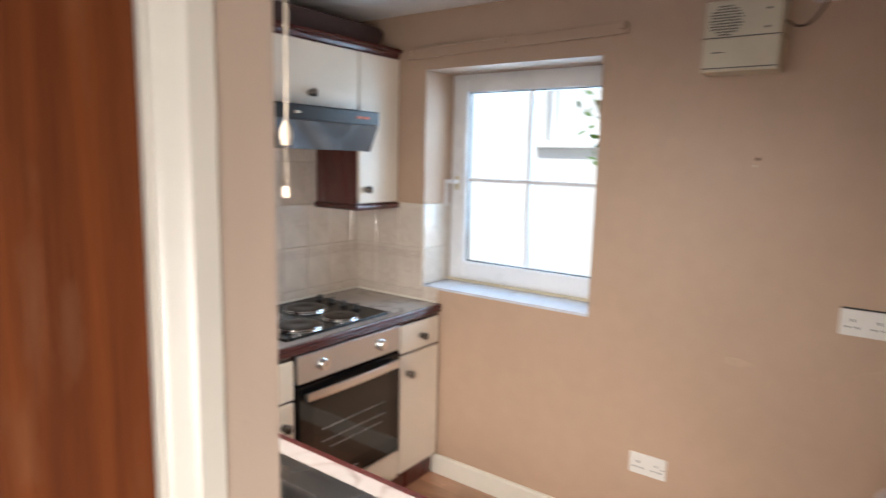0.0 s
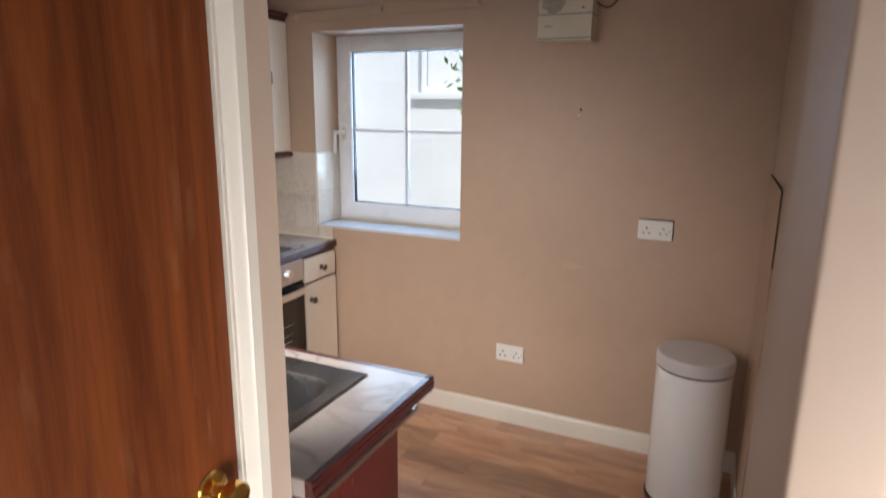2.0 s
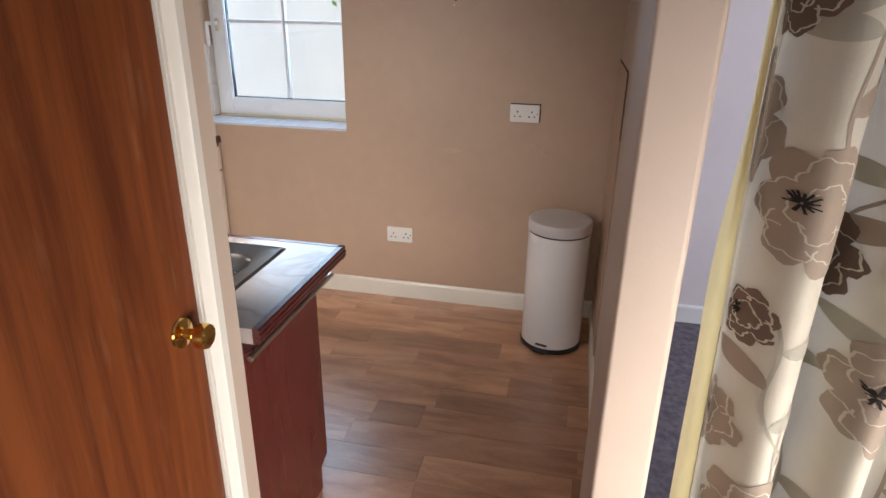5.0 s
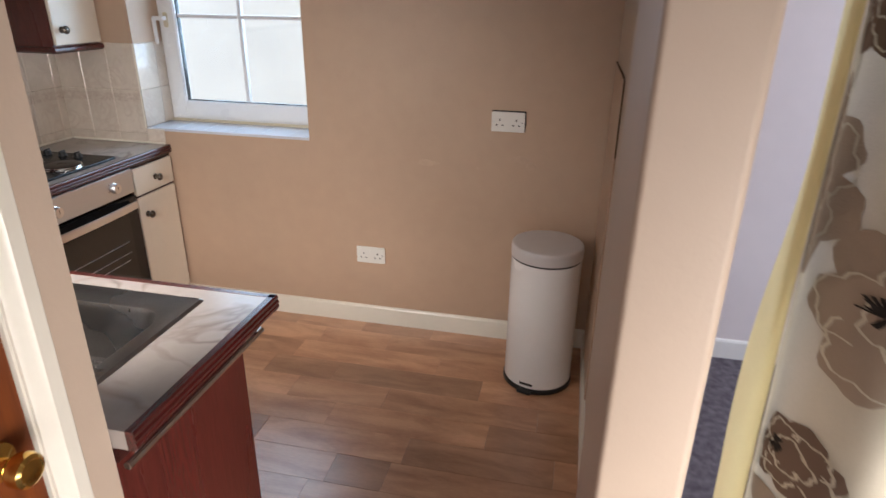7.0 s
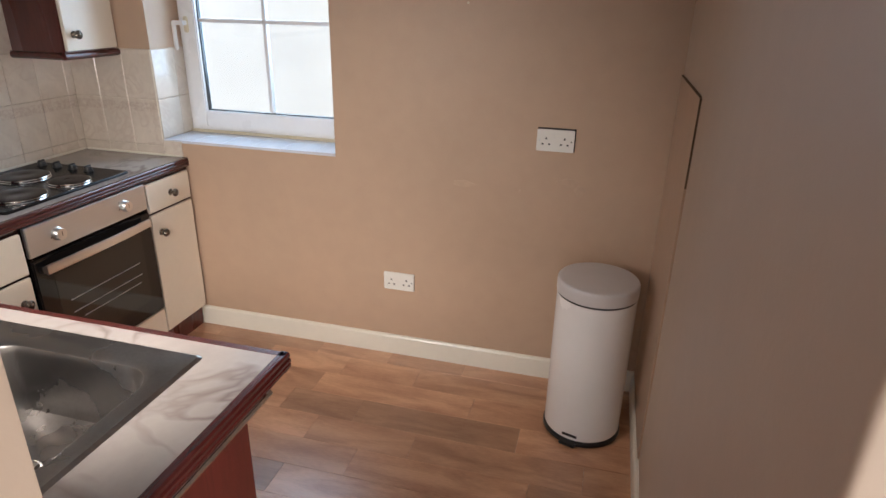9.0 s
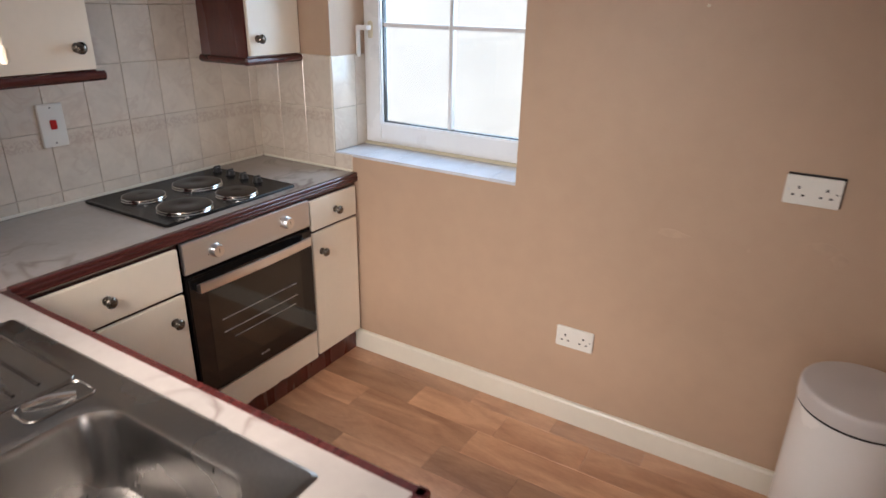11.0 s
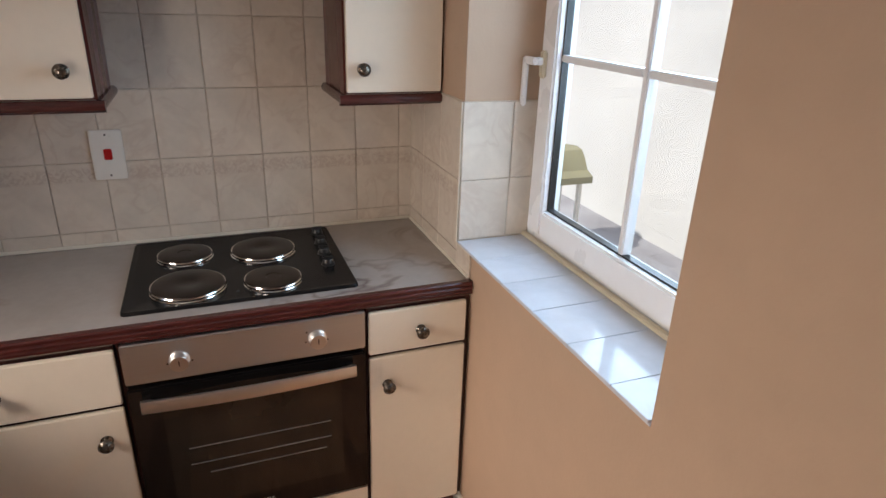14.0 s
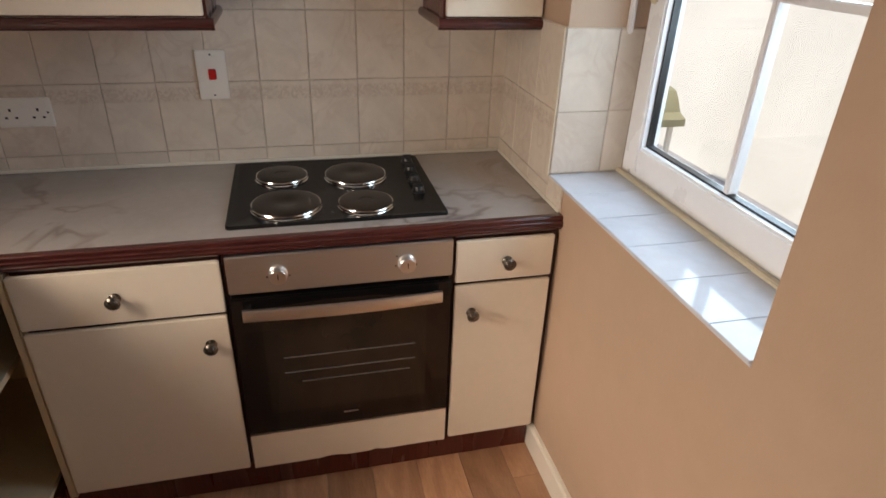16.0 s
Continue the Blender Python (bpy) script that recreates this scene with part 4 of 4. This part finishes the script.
part("plug", lathem([(0.006, 0), (0.006, 0.006), (0.003, 0.008), (0, 0.008)], pose(-0.496, WY + 0.001, 1.636, 90, 0, 0), 12), BARK, nail)
part("chip", lathem([(0.006, 0), (0.004, 0.002), (0, 0.002)], pose(-0.504, WY + 0.001, 1.612, 90, 0, 0), 9), OLDPL, nail, "pale paint chip")

scar = material("paint_scar", (0.53, 0.385, 0.28), 0.5, 0, 0.3, 0.06, 20, 60)
for x, z, w_, h_ in ((-0.07, 0.945, 0.040, 0.016), (-0.02, 0.915, 0.022, 0.020), (-0.50, 0.905, 0.050, 0.012), (-0.262, 0.895, 0.006, 0.006)):
    blot = [(x + w_ * (1 + 0.25 * math.sin(3 * a + 9 * x)) * math.cos(a), z + h_ * (1 + 0.3 * math.sin(2 * a + 5 * z)) * math.sin(a)) for a in [2 * math.pi * k / 18 for k in range(18)]]
    structure("trim_paint_scar", prismm(blot, "y", WY - 0.0012, WY + 0.001), scar, "pale rubbed patch in the wall paint")

# ---- pedal bin ----
bn = thing("pedal_bin", (0.092, 2.04, FZ), "tall white cylindrical pedal bin with black base", "bin")
m = pose(0.092, 2.04, FZ) @ Matrix.Diagonal((1.04, 1.04, 0.92, 1))
part("base", lathem([(0, 0.0), (0.140, 0.0), (0.146, 0.006), (0.146, 0.020), (0.141, 0.026), (0, 0.026)], m, 56), BLACKPL, bn, "black plastic base")
part("body", lathem([(0.138, 0.026), (0.141, 0.030), (0.141, 0.648), (0.1385, 0.651), (0.1, 0.651)], m, 56), BINW, bn)
part("lid_gap", lathem([(0.1395, 0.648), (0.1395, 0.660)], m, 56), BLACKPL, bn, "black gap under the lid")
part("lid", lathem([(0.138, 0.659), (0.1425, 0.659), (0.1435, 0.664), (0.1435, 0.700), (0.1425, 0.709), (0.1395, 0.714), (0.134, 0.7165), (0.131, 0.7168), (0, 0.7172)], m, 56), BINLID, bn)
ang = math.atan2(-1, -0.28)
pc = pose(0.092, 2.04, FZ, 0, 0, math.degrees(ang))
bm = box(bmesh.new(), 0.142, 0.176, -0.032, 0.032, 0.012, 0.024, 0.004)
bm.transform(pc)
part("pedal", bm, BLACKPL, bn, "black foot pedal")
bm = box(bmesh.new(), 0.1455, 0.1495, -0.030, 0.030, 0.040, 0.052, 0.002)
bm.transform(pc)
part("pedal_slot", bm, SLOT, bn)

# ---- curtain ----
ct = thing("curtain", (0.8, 0.3, FZ), "cream cotton curtain printed with taupe flowers, drawn", "curtain")
CX0, CX1 = 0.395, 1.14


def drape(u, v):
    """Surface of the curtain: u along the cloth, v the height."""
    s = (2.1 - v) / 2.1
    wob = 0.018 * math.sin(2.1 * v + 9 * u) * s
    ph = 2 * math.pi * (u - 0.515 + wob) / 0.158
    amp = (0.060 + 0.012 * s) * (1 + 0.25 * math.sin(23 * u))
    y = 0.305 - amp * math.cos(ph) - 0.010 * math.cos(2 * ph + 0.6)
    x = u + 0.016 * math.sin(ph * 1.0 + 0.4)
    return Vector((x, y, v))


def drape_off(u, v, d):
    e = 0.002
    u = max(u, hem(v) + 0.002)
    p = drape(u, v)
    n_ = (drape(u + e, v) - drape(u - e, v)).cross(drape(u, v + e) - drape(u, v - e)).normalized()
    if n_.y > 0:
        n_ = -n_
    return p + n_ * d


bm = bmesh.new()
NU, NV = 230, 130


def hem(v):
    """Where the face of the cloth begins: lower down its edge is turned back."""
    s = min(1, max(0, (1.50 - v) / 0.45))
    return CX0 + 0.034 * s * s * (3 - 2 * s) * (0.85 + 0.15 * math.sin(5 * v))


g = [[bm.verts.new(drape(hem(0.03 + 2.05 * j / NV) + (CX1 - hem(0.03 + 2.05 * j / NV)) * i / NU, 0.03 + 2.05 * j / NV)) for j in range(NV + 1)] for i in range(NU + 1)]
for i in range(NU):
    for j in range(NV):
        bm.faces.new((g[i][j], g[i + 1][j], g[i + 1][j + 1], g[i][j + 1]))
part("cloth", bm, FABRIC, ct)
bm = bmesh.new()
g = []
for i in range(9):
    row = []
    for j in range(NV + 1):
        v = 0.03 + 2.05 * j / NV
        p = drape(hem(v), v)
        a = i / 8
        wide = 0.004 + 0.95 * (hem(v) - CX0)
        row.append(bm.verts.new((p.x - wide * math.sin(a * 1.8), p.y + 0.003 + 0.040 * a * a + 0.004 * math.sin(14 * v + 3 * a) * a, v)))
    g.append(row)
for i in range(8):
    for j in range(NV):
        bm.faces.new((g[i][j], g[i + 1][j], g[i + 1][j + 1], g[i][j + 1]))
part("turned_edge", bm, LINING, ct, "yellow-lit turned back edge of the curtain")
bm = bmesh.new()
tube(bm, [(0.335, 0.33, 2.085), (1.195, 0.33, 2.085)], 0.010, 10)
part("curtain_rail", bm, UPVC, ct)


def flower(u0, v0, r, mat, seed, lines=True):
    """A printed peony: a lobed blot with pale petal outlines and dark stamens."""
    rnd = random.Random(seed)
    bm = bmesh.new()
    NR, NA = 7, 72
    squash = 0.56
    ph, ph2 = rnd.uniform(0, 6.28), rnd.uniform(0, 6.28)

    def at(a, k, off):
        return drape_off(u0 + squash * k * math.cos(a), v0 + k * math.sin(a), off)
    rad = []
    for i in range(NA):
        a = 2 * math.pi * i / NA
        rad.append(r * (0.70 + 0.26 * abs(math.sin(3.5 * a + ph)) ** 0.55 + 0.07 * math.sin(2 * a + ph2) + 0.025 * math.sin(17 * a + ph)))
    c = bm.verts.new(drape_off(u0, v0, 0.0022))
    prev = None
    for k in range(1, NR + 1):
        ring = [bm.verts.new(at(2 * math.pi * a / NA, rad[a] * k / NR, 0.0022)) for a in range(NA)]
        for a in range(NA):
            b = (a + 1) % NA
            if prev is None:
                bm.faces.new((c, ring[a], ring[b]))
            else:
                bm.faces.new((prev[a], ring[a], ring[b], prev[b]))
        prev = ring
    fl = part("flower_print", bm, mat, ct)
    if lines:
        bm = bmesh.new()
        for q in range(9):
            outer = q < 5
            a0 = ph + 2 * math.pi * q / (5 if outer else 4) + rnd.uniform(-0.25, 0.25)
            rc, rp = (0.46, 0.36) if outer else (0.20, 0.25)
            cu, cv = u0 + squash * r * rc * math.cos(a0), v0 + r * rc * math.sin(a0)
            pts_ = []
            for k in range(19):
                b = a0 - 1.7 + 3.4 * k / 18
                w_ = r * rp * (1 + 0.10 * math.sin(5 * b + q) + 0.05 * math.sin(11 * b))
                pts_.append((cu + squash * w_ * math.cos(b), cv + w_ * math.sin(b)))
            strip(bm, pts_, 0.0010, 0.0030)
        part("petal_line", bm, FABRIC, fl)
        bm = bmesh.new()
        for q in range(26):
            a0 = rnd.uniform(0, 6.28)
            e_ = r * rnd.uniform(0.10, 0.24)
            uc, vc = u0 - 0.16 * r, v0 + 0.12 * r
            strip(bm, [(uc + squash * e_ * s_ * math.cos(a0), vc + e_ * s_ * math.sin(a0)) for s_ in (0.15, 0.6, 1.0)], 0.0011, 0.0038)
        part("stamen_print", bm, BLACKPR, fl)


def strip(bm, uv, w_, off):
    rows_ = []
    for i, (a, b) in enumerate(uv):
        a2, b2 = uv[min(i + 1, len(uv) - 1)]
        a1, b1 = uv[max(i - 1, 0)]
        l_ = math.hypot(a2 - a1, b2 - b1) or 1
        nx, ny = -(b2 - b1) / l_ * w_, (a2 - a1) / l_ * w_
        rows_.append((bm.verts.new(drape_off(a + nx, b + ny, off)), bm.verts.new(drape_off(a - nx, b - ny, off))))
    for p, q in zip(rows_, rows_[1:]):
        bm.faces.new((p[0], p[1], q[1], q[0]))


def leaf_print(u0, v0, length, ang, mat):
    bm = bmesh.new()
    rows_ = []
    ca, sa = math.cos(ang), math.sin(ang)
    for i in range(13):
        s = i / 12
        hw = length * 0.26 * math.sin(math.pi * s ** 0.8) * (1 - 0.25 * s)
        row = []
        for k in (-1, -0.5, 0, 0.5, 1):
            a, b = s * length, k * hw
            row.append(bm.verts.new(drape_off(u0 + a * ca - b * sa, v0 + a * sa + b * ca, 0.0016)))
        rows_.append(row)
    for p, q in zip(rows_, rows_[1:]):
        for k in range(4):
            bm.faces.new((p[k], p[k + 1], q[k + 1], q[k]))
    part("leaf_print", bm, mat, ct)


for i, (u0, v0, r, dark) in enumerate(((0.412, 1.455, 0.115, 0), (0.508, 1.325, 0.108, 0), (0.588, 1.225, 0.088, 1), (0.672, 1.015, 0.112, 0), (0.455, 1.650, 0.075, 1), (0.445, 0.880, 0.085, 0),
                                       (0.470, 1.110, 0.055, 1), (0.640, 1.610, 0.105, 0), (0.735, 1.400, 0.105, 0), (0.520, 0.690, 0.110, 0), (0.615, 0.560, 0.085, 1), (0.720, 0.720, 0.060, 1),
                                       (0.800, 1.130, 0.110, 0), (0.500, 1.890, 0.110, 0), (0.690, 0.360, 0.110, 0), (0.480, 0.380, 0.105, 0), (0.850, 0.780, 0.105, 0), (0.840, 1.700, 0.105, 0),
                                       (0.950, 1.420, 0.105, 0), (0.980, 0.990, 0.105, 0), (0.900, 0.420, 0.105, 0), (1.060, 1.650, 0.105, 0), (1.060, 0.640, 0.105, 0))):
    flower(u0, v0, r, DARKPR if dark else TAUPE, 11 + i)
VINES = ((0.475, 1.78, 0.540, 1.40, 0.022), (0.530, 0.86, 0.480, 1.13, -0.014), (0.640, 1.55, 0.610, 1.18, 0.030), (0.600, 0.62, 0.560, 1.10, 0.022), (0.690, 1.30, 0.680, 0.90, -0.025),
         (0.510, 0.40, 0.545, 0.95, 0.020), (0.760, 0.60, 0.740, 1.35, 0.025), (0.445, 1.88, 0.430, 1.55, -0.008), (0.860, 0.90, 0.850, 1.70, 0.03), (0.990, 0.50, 0.960, 1.40, 0.03))
for i, (ua, va, ub, vb, sw_) in enumerate(VINES):
    def along(k, ua=ua, va=va, ub=ub, vb=vb, sw_=sw_):
        return ua + (ub - ua) * k + sw_ * math.sin(1.6 * math.pi * k), va + (vb - va) * k
    bm = bmesh.new()
    strip(bm, [along(k / 30) for k in range(31)], 0.0018, 0.0013)
    part("vine_print", bm, SAGE if i % 2 else TAUPE, ct)
    for n_, k in enumerate((0.22, 0.5, 0.8)):
        u_, v_ = along(k)
        leaf_print(u_, v_, 0.085, (2.6 if n_ % 2 else 0.5) + 0.3 * math.sin(3 * i + n_), SAGE if (i + n_) % 2 else TAUPE)

# ---- outside ----
structure("ground", boxm(-60, 60, -60, 60, -0.35, -0.105), CONCRETE, "grey concrete yard outside the window")
hs = thing("neighbour_house", (-3.0, 5.0, -0.105), "pale rendered neighbouring house with a small window", "house")
bm = bmesh.new()
box(bm, -12, -2.62, 4.9, 5.2, -0.105, 5)
box(bm, -1.55, 8, 4.9, 5.2, -0.105, 5)
box(bm, -2.62, -1.55, 4.9, 5.2, -0.105, 1.75)
box(bm, -2.62, -1.55, 4.9, 5.2, 2.75, 5)
part("wall", bm, RENDER, hs)
bm = bmesh.new()
for a, b, c, d in ((-2.62, -2.56, 1.79, 2.75), (-1.61, -1.55, 1.79, 2.75), (-2.56, -1.61, 1.79, 1.85), (-2.56, -1.61, 2.69, 2.75)):
    box(bm, a, b, 4.96, 5.02, c, d)
wn_ = part("window", bm, UPVC, hs)
part("pane", boxm(-2.56, -1.61, 4.985, 4.99, 1.85, 2.69), WHITEPL, wn_, "window pane with a closed white blind")
part("sill", boxm(-2.70, -1.47, 4.82, 5.0, 1.72, 1.788, 0.01), RENDER, hs, "pale rendered window sill")
part("roof", prismm([(4.6, 5.0), (7.5, 7.2), (7.5, 7.3), (4.6, 5.1)], "x", -12, 8), CONCRETE, hs)
st = thing("garden_seat", (-4.27, 4.1, -0.105), "faded yellow-green moulded plastic garden seat", "seat")
pf = [(-4.54, 0.42), (-4.10, 0.42), (-4.10, 0.47), (-4.18, 0.50), (-4.23, 0.58), (-4.28, 0.63), (-4.36, 0.645), (-4.54, 0.62)]
part("shell", prismm(pf, "y", 3.95, 4.30), LIME, st)
for x in (-4.48, -4.21):
    for y in (3.98, 4.24):
        part("leg", boxm(x, x + 0.03, y, y + 0.03, -0.105, 0.42), RENDER, st)
tree = thing("shrub", (-1.60, 4.3, -0.105), "leafy green shrub against the rendered wall", "shrub")
bm = bmesh.new()
tube(bm, [(-1.55, 4.35, -0.105), (-1.57, 4.33, 0.9), (-1.70, 4.3, 1.6), (-1.90, 4.28, 2.05)], 0.022, 8)
tube(bm, [(-1.57, 4.33, 0.9), (-1.40, 4.3, 1.5), (-1.35, 4.3, 2.2)], 0.015, 8)
part("trunk", bm, BARK, tree)
bm = bmesh.new()
rnd = random.Random(5)
for i in range(420):
    cx_, cz_ = rnd.choice(((-1.72, 1.78), (-1.80, 2.1), (-1.40, 1.9), (-1.35, 2.25), (-1.60, 2.2)))
    p = Vector((cx_ + rnd.gauss(0, 0.11), 4.3 + rnd.gauss(0, 0.12), cz_ + rnd.gauss(0, 0.15)))
    e = Euler((rnd.uniform(0, 6), rnd.uniform(0, 6), rnd.uniform(0, 6))).to_matrix()
    q = [bm.verts.new(p + e @ Vector(c)) for c in ((0, -0.04, 0), (0.018, 0, 0.005), (0, 0.045, 0), (-0.018, 0, 0.005))]
    bm.faces.new(q)
part("crown", bm, LEAF, tree)

# ---- pieces: tiles and planks ----
tile_mesh = {}


def tile_piece(parent, axis, a0, a1, z0, z1, plane, mat, thick=0.006, gap=0.0011):
    """One glazed tile as an object of its own; axis 'y': on a wall facing +x; 'x': facing -y; 'r': on the reveal facing +x."""
    w_, h_ = round(a1 - a0 - 2 * gap, 4), round(z1 - z0 - 2 * gap, 4)
    key = (axis == "x", w_, h_, mat.name)
    if key not in tile_mesh:
        if axis == "x":
            b_ = boxm(-w_ / 2, w_ / 2, -thick, 0, -h_ / 2, h_ / 2)
        else:
            b_ = boxm(0, thick, -w_ / 2, w_ / 2, -h_ / 2, h_ / 2)
        top = [v for v in b_.verts if abs((v.co.y if axis == "x" else v.co.x)) > thick * 0.5]
        es = [e for e in b_.edges if e.verts[0] in top and e.verts[1] in top]
        bmesh.ops.bevel(b_, geom=es, offset=0.0016, segments=1, affect="EDGES")
        tile_mesh[key] = to_mesh("tile", b_, mat)
    ob = new("tile", tile_mesh[key])
    c = (a0 + a1) / 2
    ob.location = (c, plane, (z0 + z1) / 2) if axis == "x" else (plane, c, (z0 + z1) / 2)
    ob.rotation_euler = [radians(random.uniform(-0.25, 0.25)) for _ in range(3)]
    ob.parent = parent
    return ob


random.seed(9)
rows_z = [0.909, 0.956, 1.169, 1.376, 1.580, 1.784, 1.99]
cols_y = [WY - 0.002] + [2.296 - 0.1505 * k for k in range(13)] + [KY + 0.003]
for j in range(len(rows_z) - 1):
    for i in range(len(cols_y) - 1):
        if cols_y[i] - cols_y[i + 1] > 0.012:
            tile_piece(wall_cooker, "y", cols_y[i + 1], cols_y[i], rows_z[j], rows_z[j + 1], HX + 0.0015, TILEF if j == 1 else TILE)
structure("trim_grout_cooker", boxm(HX, HX + 0.0035, KY + 0.002, WY - 0.001, 0.908, 1.992), GROUT, "beige grout between the wall tiles")
rows_r = [0.909, 0.956, 1.169, 1.388]
cols_x = [HX + 0.008, -2.265, -2.113, WX0 + 0.001]
for j in range(3):
    for i in range(3):
        tile_piece(wall_window, "x", cols_x[i], cols_x[i + 1], rows_r[j], rows_r[j + 1], WY - 0.0015, TILEF if j == 1 else TILE)
tile_piece(wall_window, "x", WX0 + 0.001, -1.858, 0.909, 0.982, WY - 0.0015, TILE)
structure("trim_grout_return", boxm(HX + 0.004, WX0, WY - 0.0035, WY, 0.908, 1.390), GROUT, "beige grout between the wall tiles")
for j in (1, 2):
    zz = (0.990, 1.169, 1.388)[j - 1:j + 1]
    for a, b in ((WY - 0.006, 2.492), (2.492, FY0 + 0.005)):
        tile_piece(wall_window, "r", a, b, zz[0], zz[1], WX0 + 0.0015, TILE)
structure("trim_grout_reveal", boxm(WX0, WX0 + 0.0035, WY + 0.001, FY0 + 0.006, 0.986, 1.389), GROUT, "grout on the window reveal")
structure("trim_tile_edge", boxm(WX0 - 0.001, WX0 + 0.006, WY - 0.0105, WY - 0.0078, 0.985, 1.389, 0.001), GLOSSWHITE, "white tile edging strip at the reveal corner")
sill = structure("trim_sill_bed", boxm(WX0 + 0.001, WX1 - 0.001, WY - 0.001, FY0 + 0.006, WZ0 - 0.012, WZ0 - 0.005), SILLT, "tile bed of the window sill")
xs = [WX0 + 0.004, -1.80, -1.648, -1.496, -1.344, -1.192, WX1 - 0.001]
for a, b in zip(xs, xs[1:]):
    key = ("sill", round(b - a, 3))
    if key not in tile_mesh:
        tile_mesh[key] = to_mesh("tile", boxm(-(b - a) / 2 + 0.0006, (b - a) / 2 - 0.0006, -0.115, 0.122, 0, 0.008, 0.001), SILLT)
    ob = new("tile", tile_mesh[key])
    ob.location = ((a + b) / 2, 2.454, WZ0 - 0.006)
    ob.rotation_euler = (radians(random.uniform(-0.2, 0.2)), radians(random.uniform(-0.25, 0.25)), 0)
    ob.parent = sill

floor = tagged(thing("floor", (-1, 1.3, 0), "brown oak-effect vinyl plank kitchen floor", "floor"), kind="structure")
plank_mesh = {}
random.seed(21)
known = {6: (-1.93, -1.40, -0.995, -0.645, 0.05), 5: (-1.6, -1.06, -0.36), 4: (-1.9, -1.135, -0.81, -0.14), 3: (-1.5, -0.95, -0.527, 0.12), 2: (-1.3, -0.72, -0.066), 1: (-1.6, -0.95, -0.355, 0.2), 0: (-1.2, -0.6, -0.39)}
for k in range(-7, 8):
    ya, yb = 1.206 + 0.147 * k, 1.206 + 0.147 * (k + 1)
    ya, yb = max(ya, 0.24), min(yb, WY)
    if yb - ya < 0.004:
        continue
    cuts = known.get(k - 0)
    if cuts is None:
        x, cuts = HX + random.uniform(0.1, 0.6), []
        while x < 0.28:
            cuts.append(x)
            x += random.choice((0.36, 0.55, 0.72, 0.90))
    edges = [HX] + [c for c in cuts if HX < c < 0.29] + [0.325]
    for a, b in zip(edges, edges[1:]):
        key = (round(b - a, 3), round(yb - ya, 3))
        if key not in plank_mesh:
            w_, d_ = (b - a) / 2 - 0.0004, (yb - ya) / 2 - 0.0004
            plank_mesh[key] = to_mesh("plank", boxm(-w_, w_, -d_, d_, -0.004, 0, 0.0005, 1), PLANK)
        ob = new("plank", plank_mesh[key])
        ob.location = ((a + b) / 2, (ya + yb) / 2, FZ)
        ob.parent = floor
        ob.matrix_parent_inverse = Matrix.Translation(-Vector(floor.location))
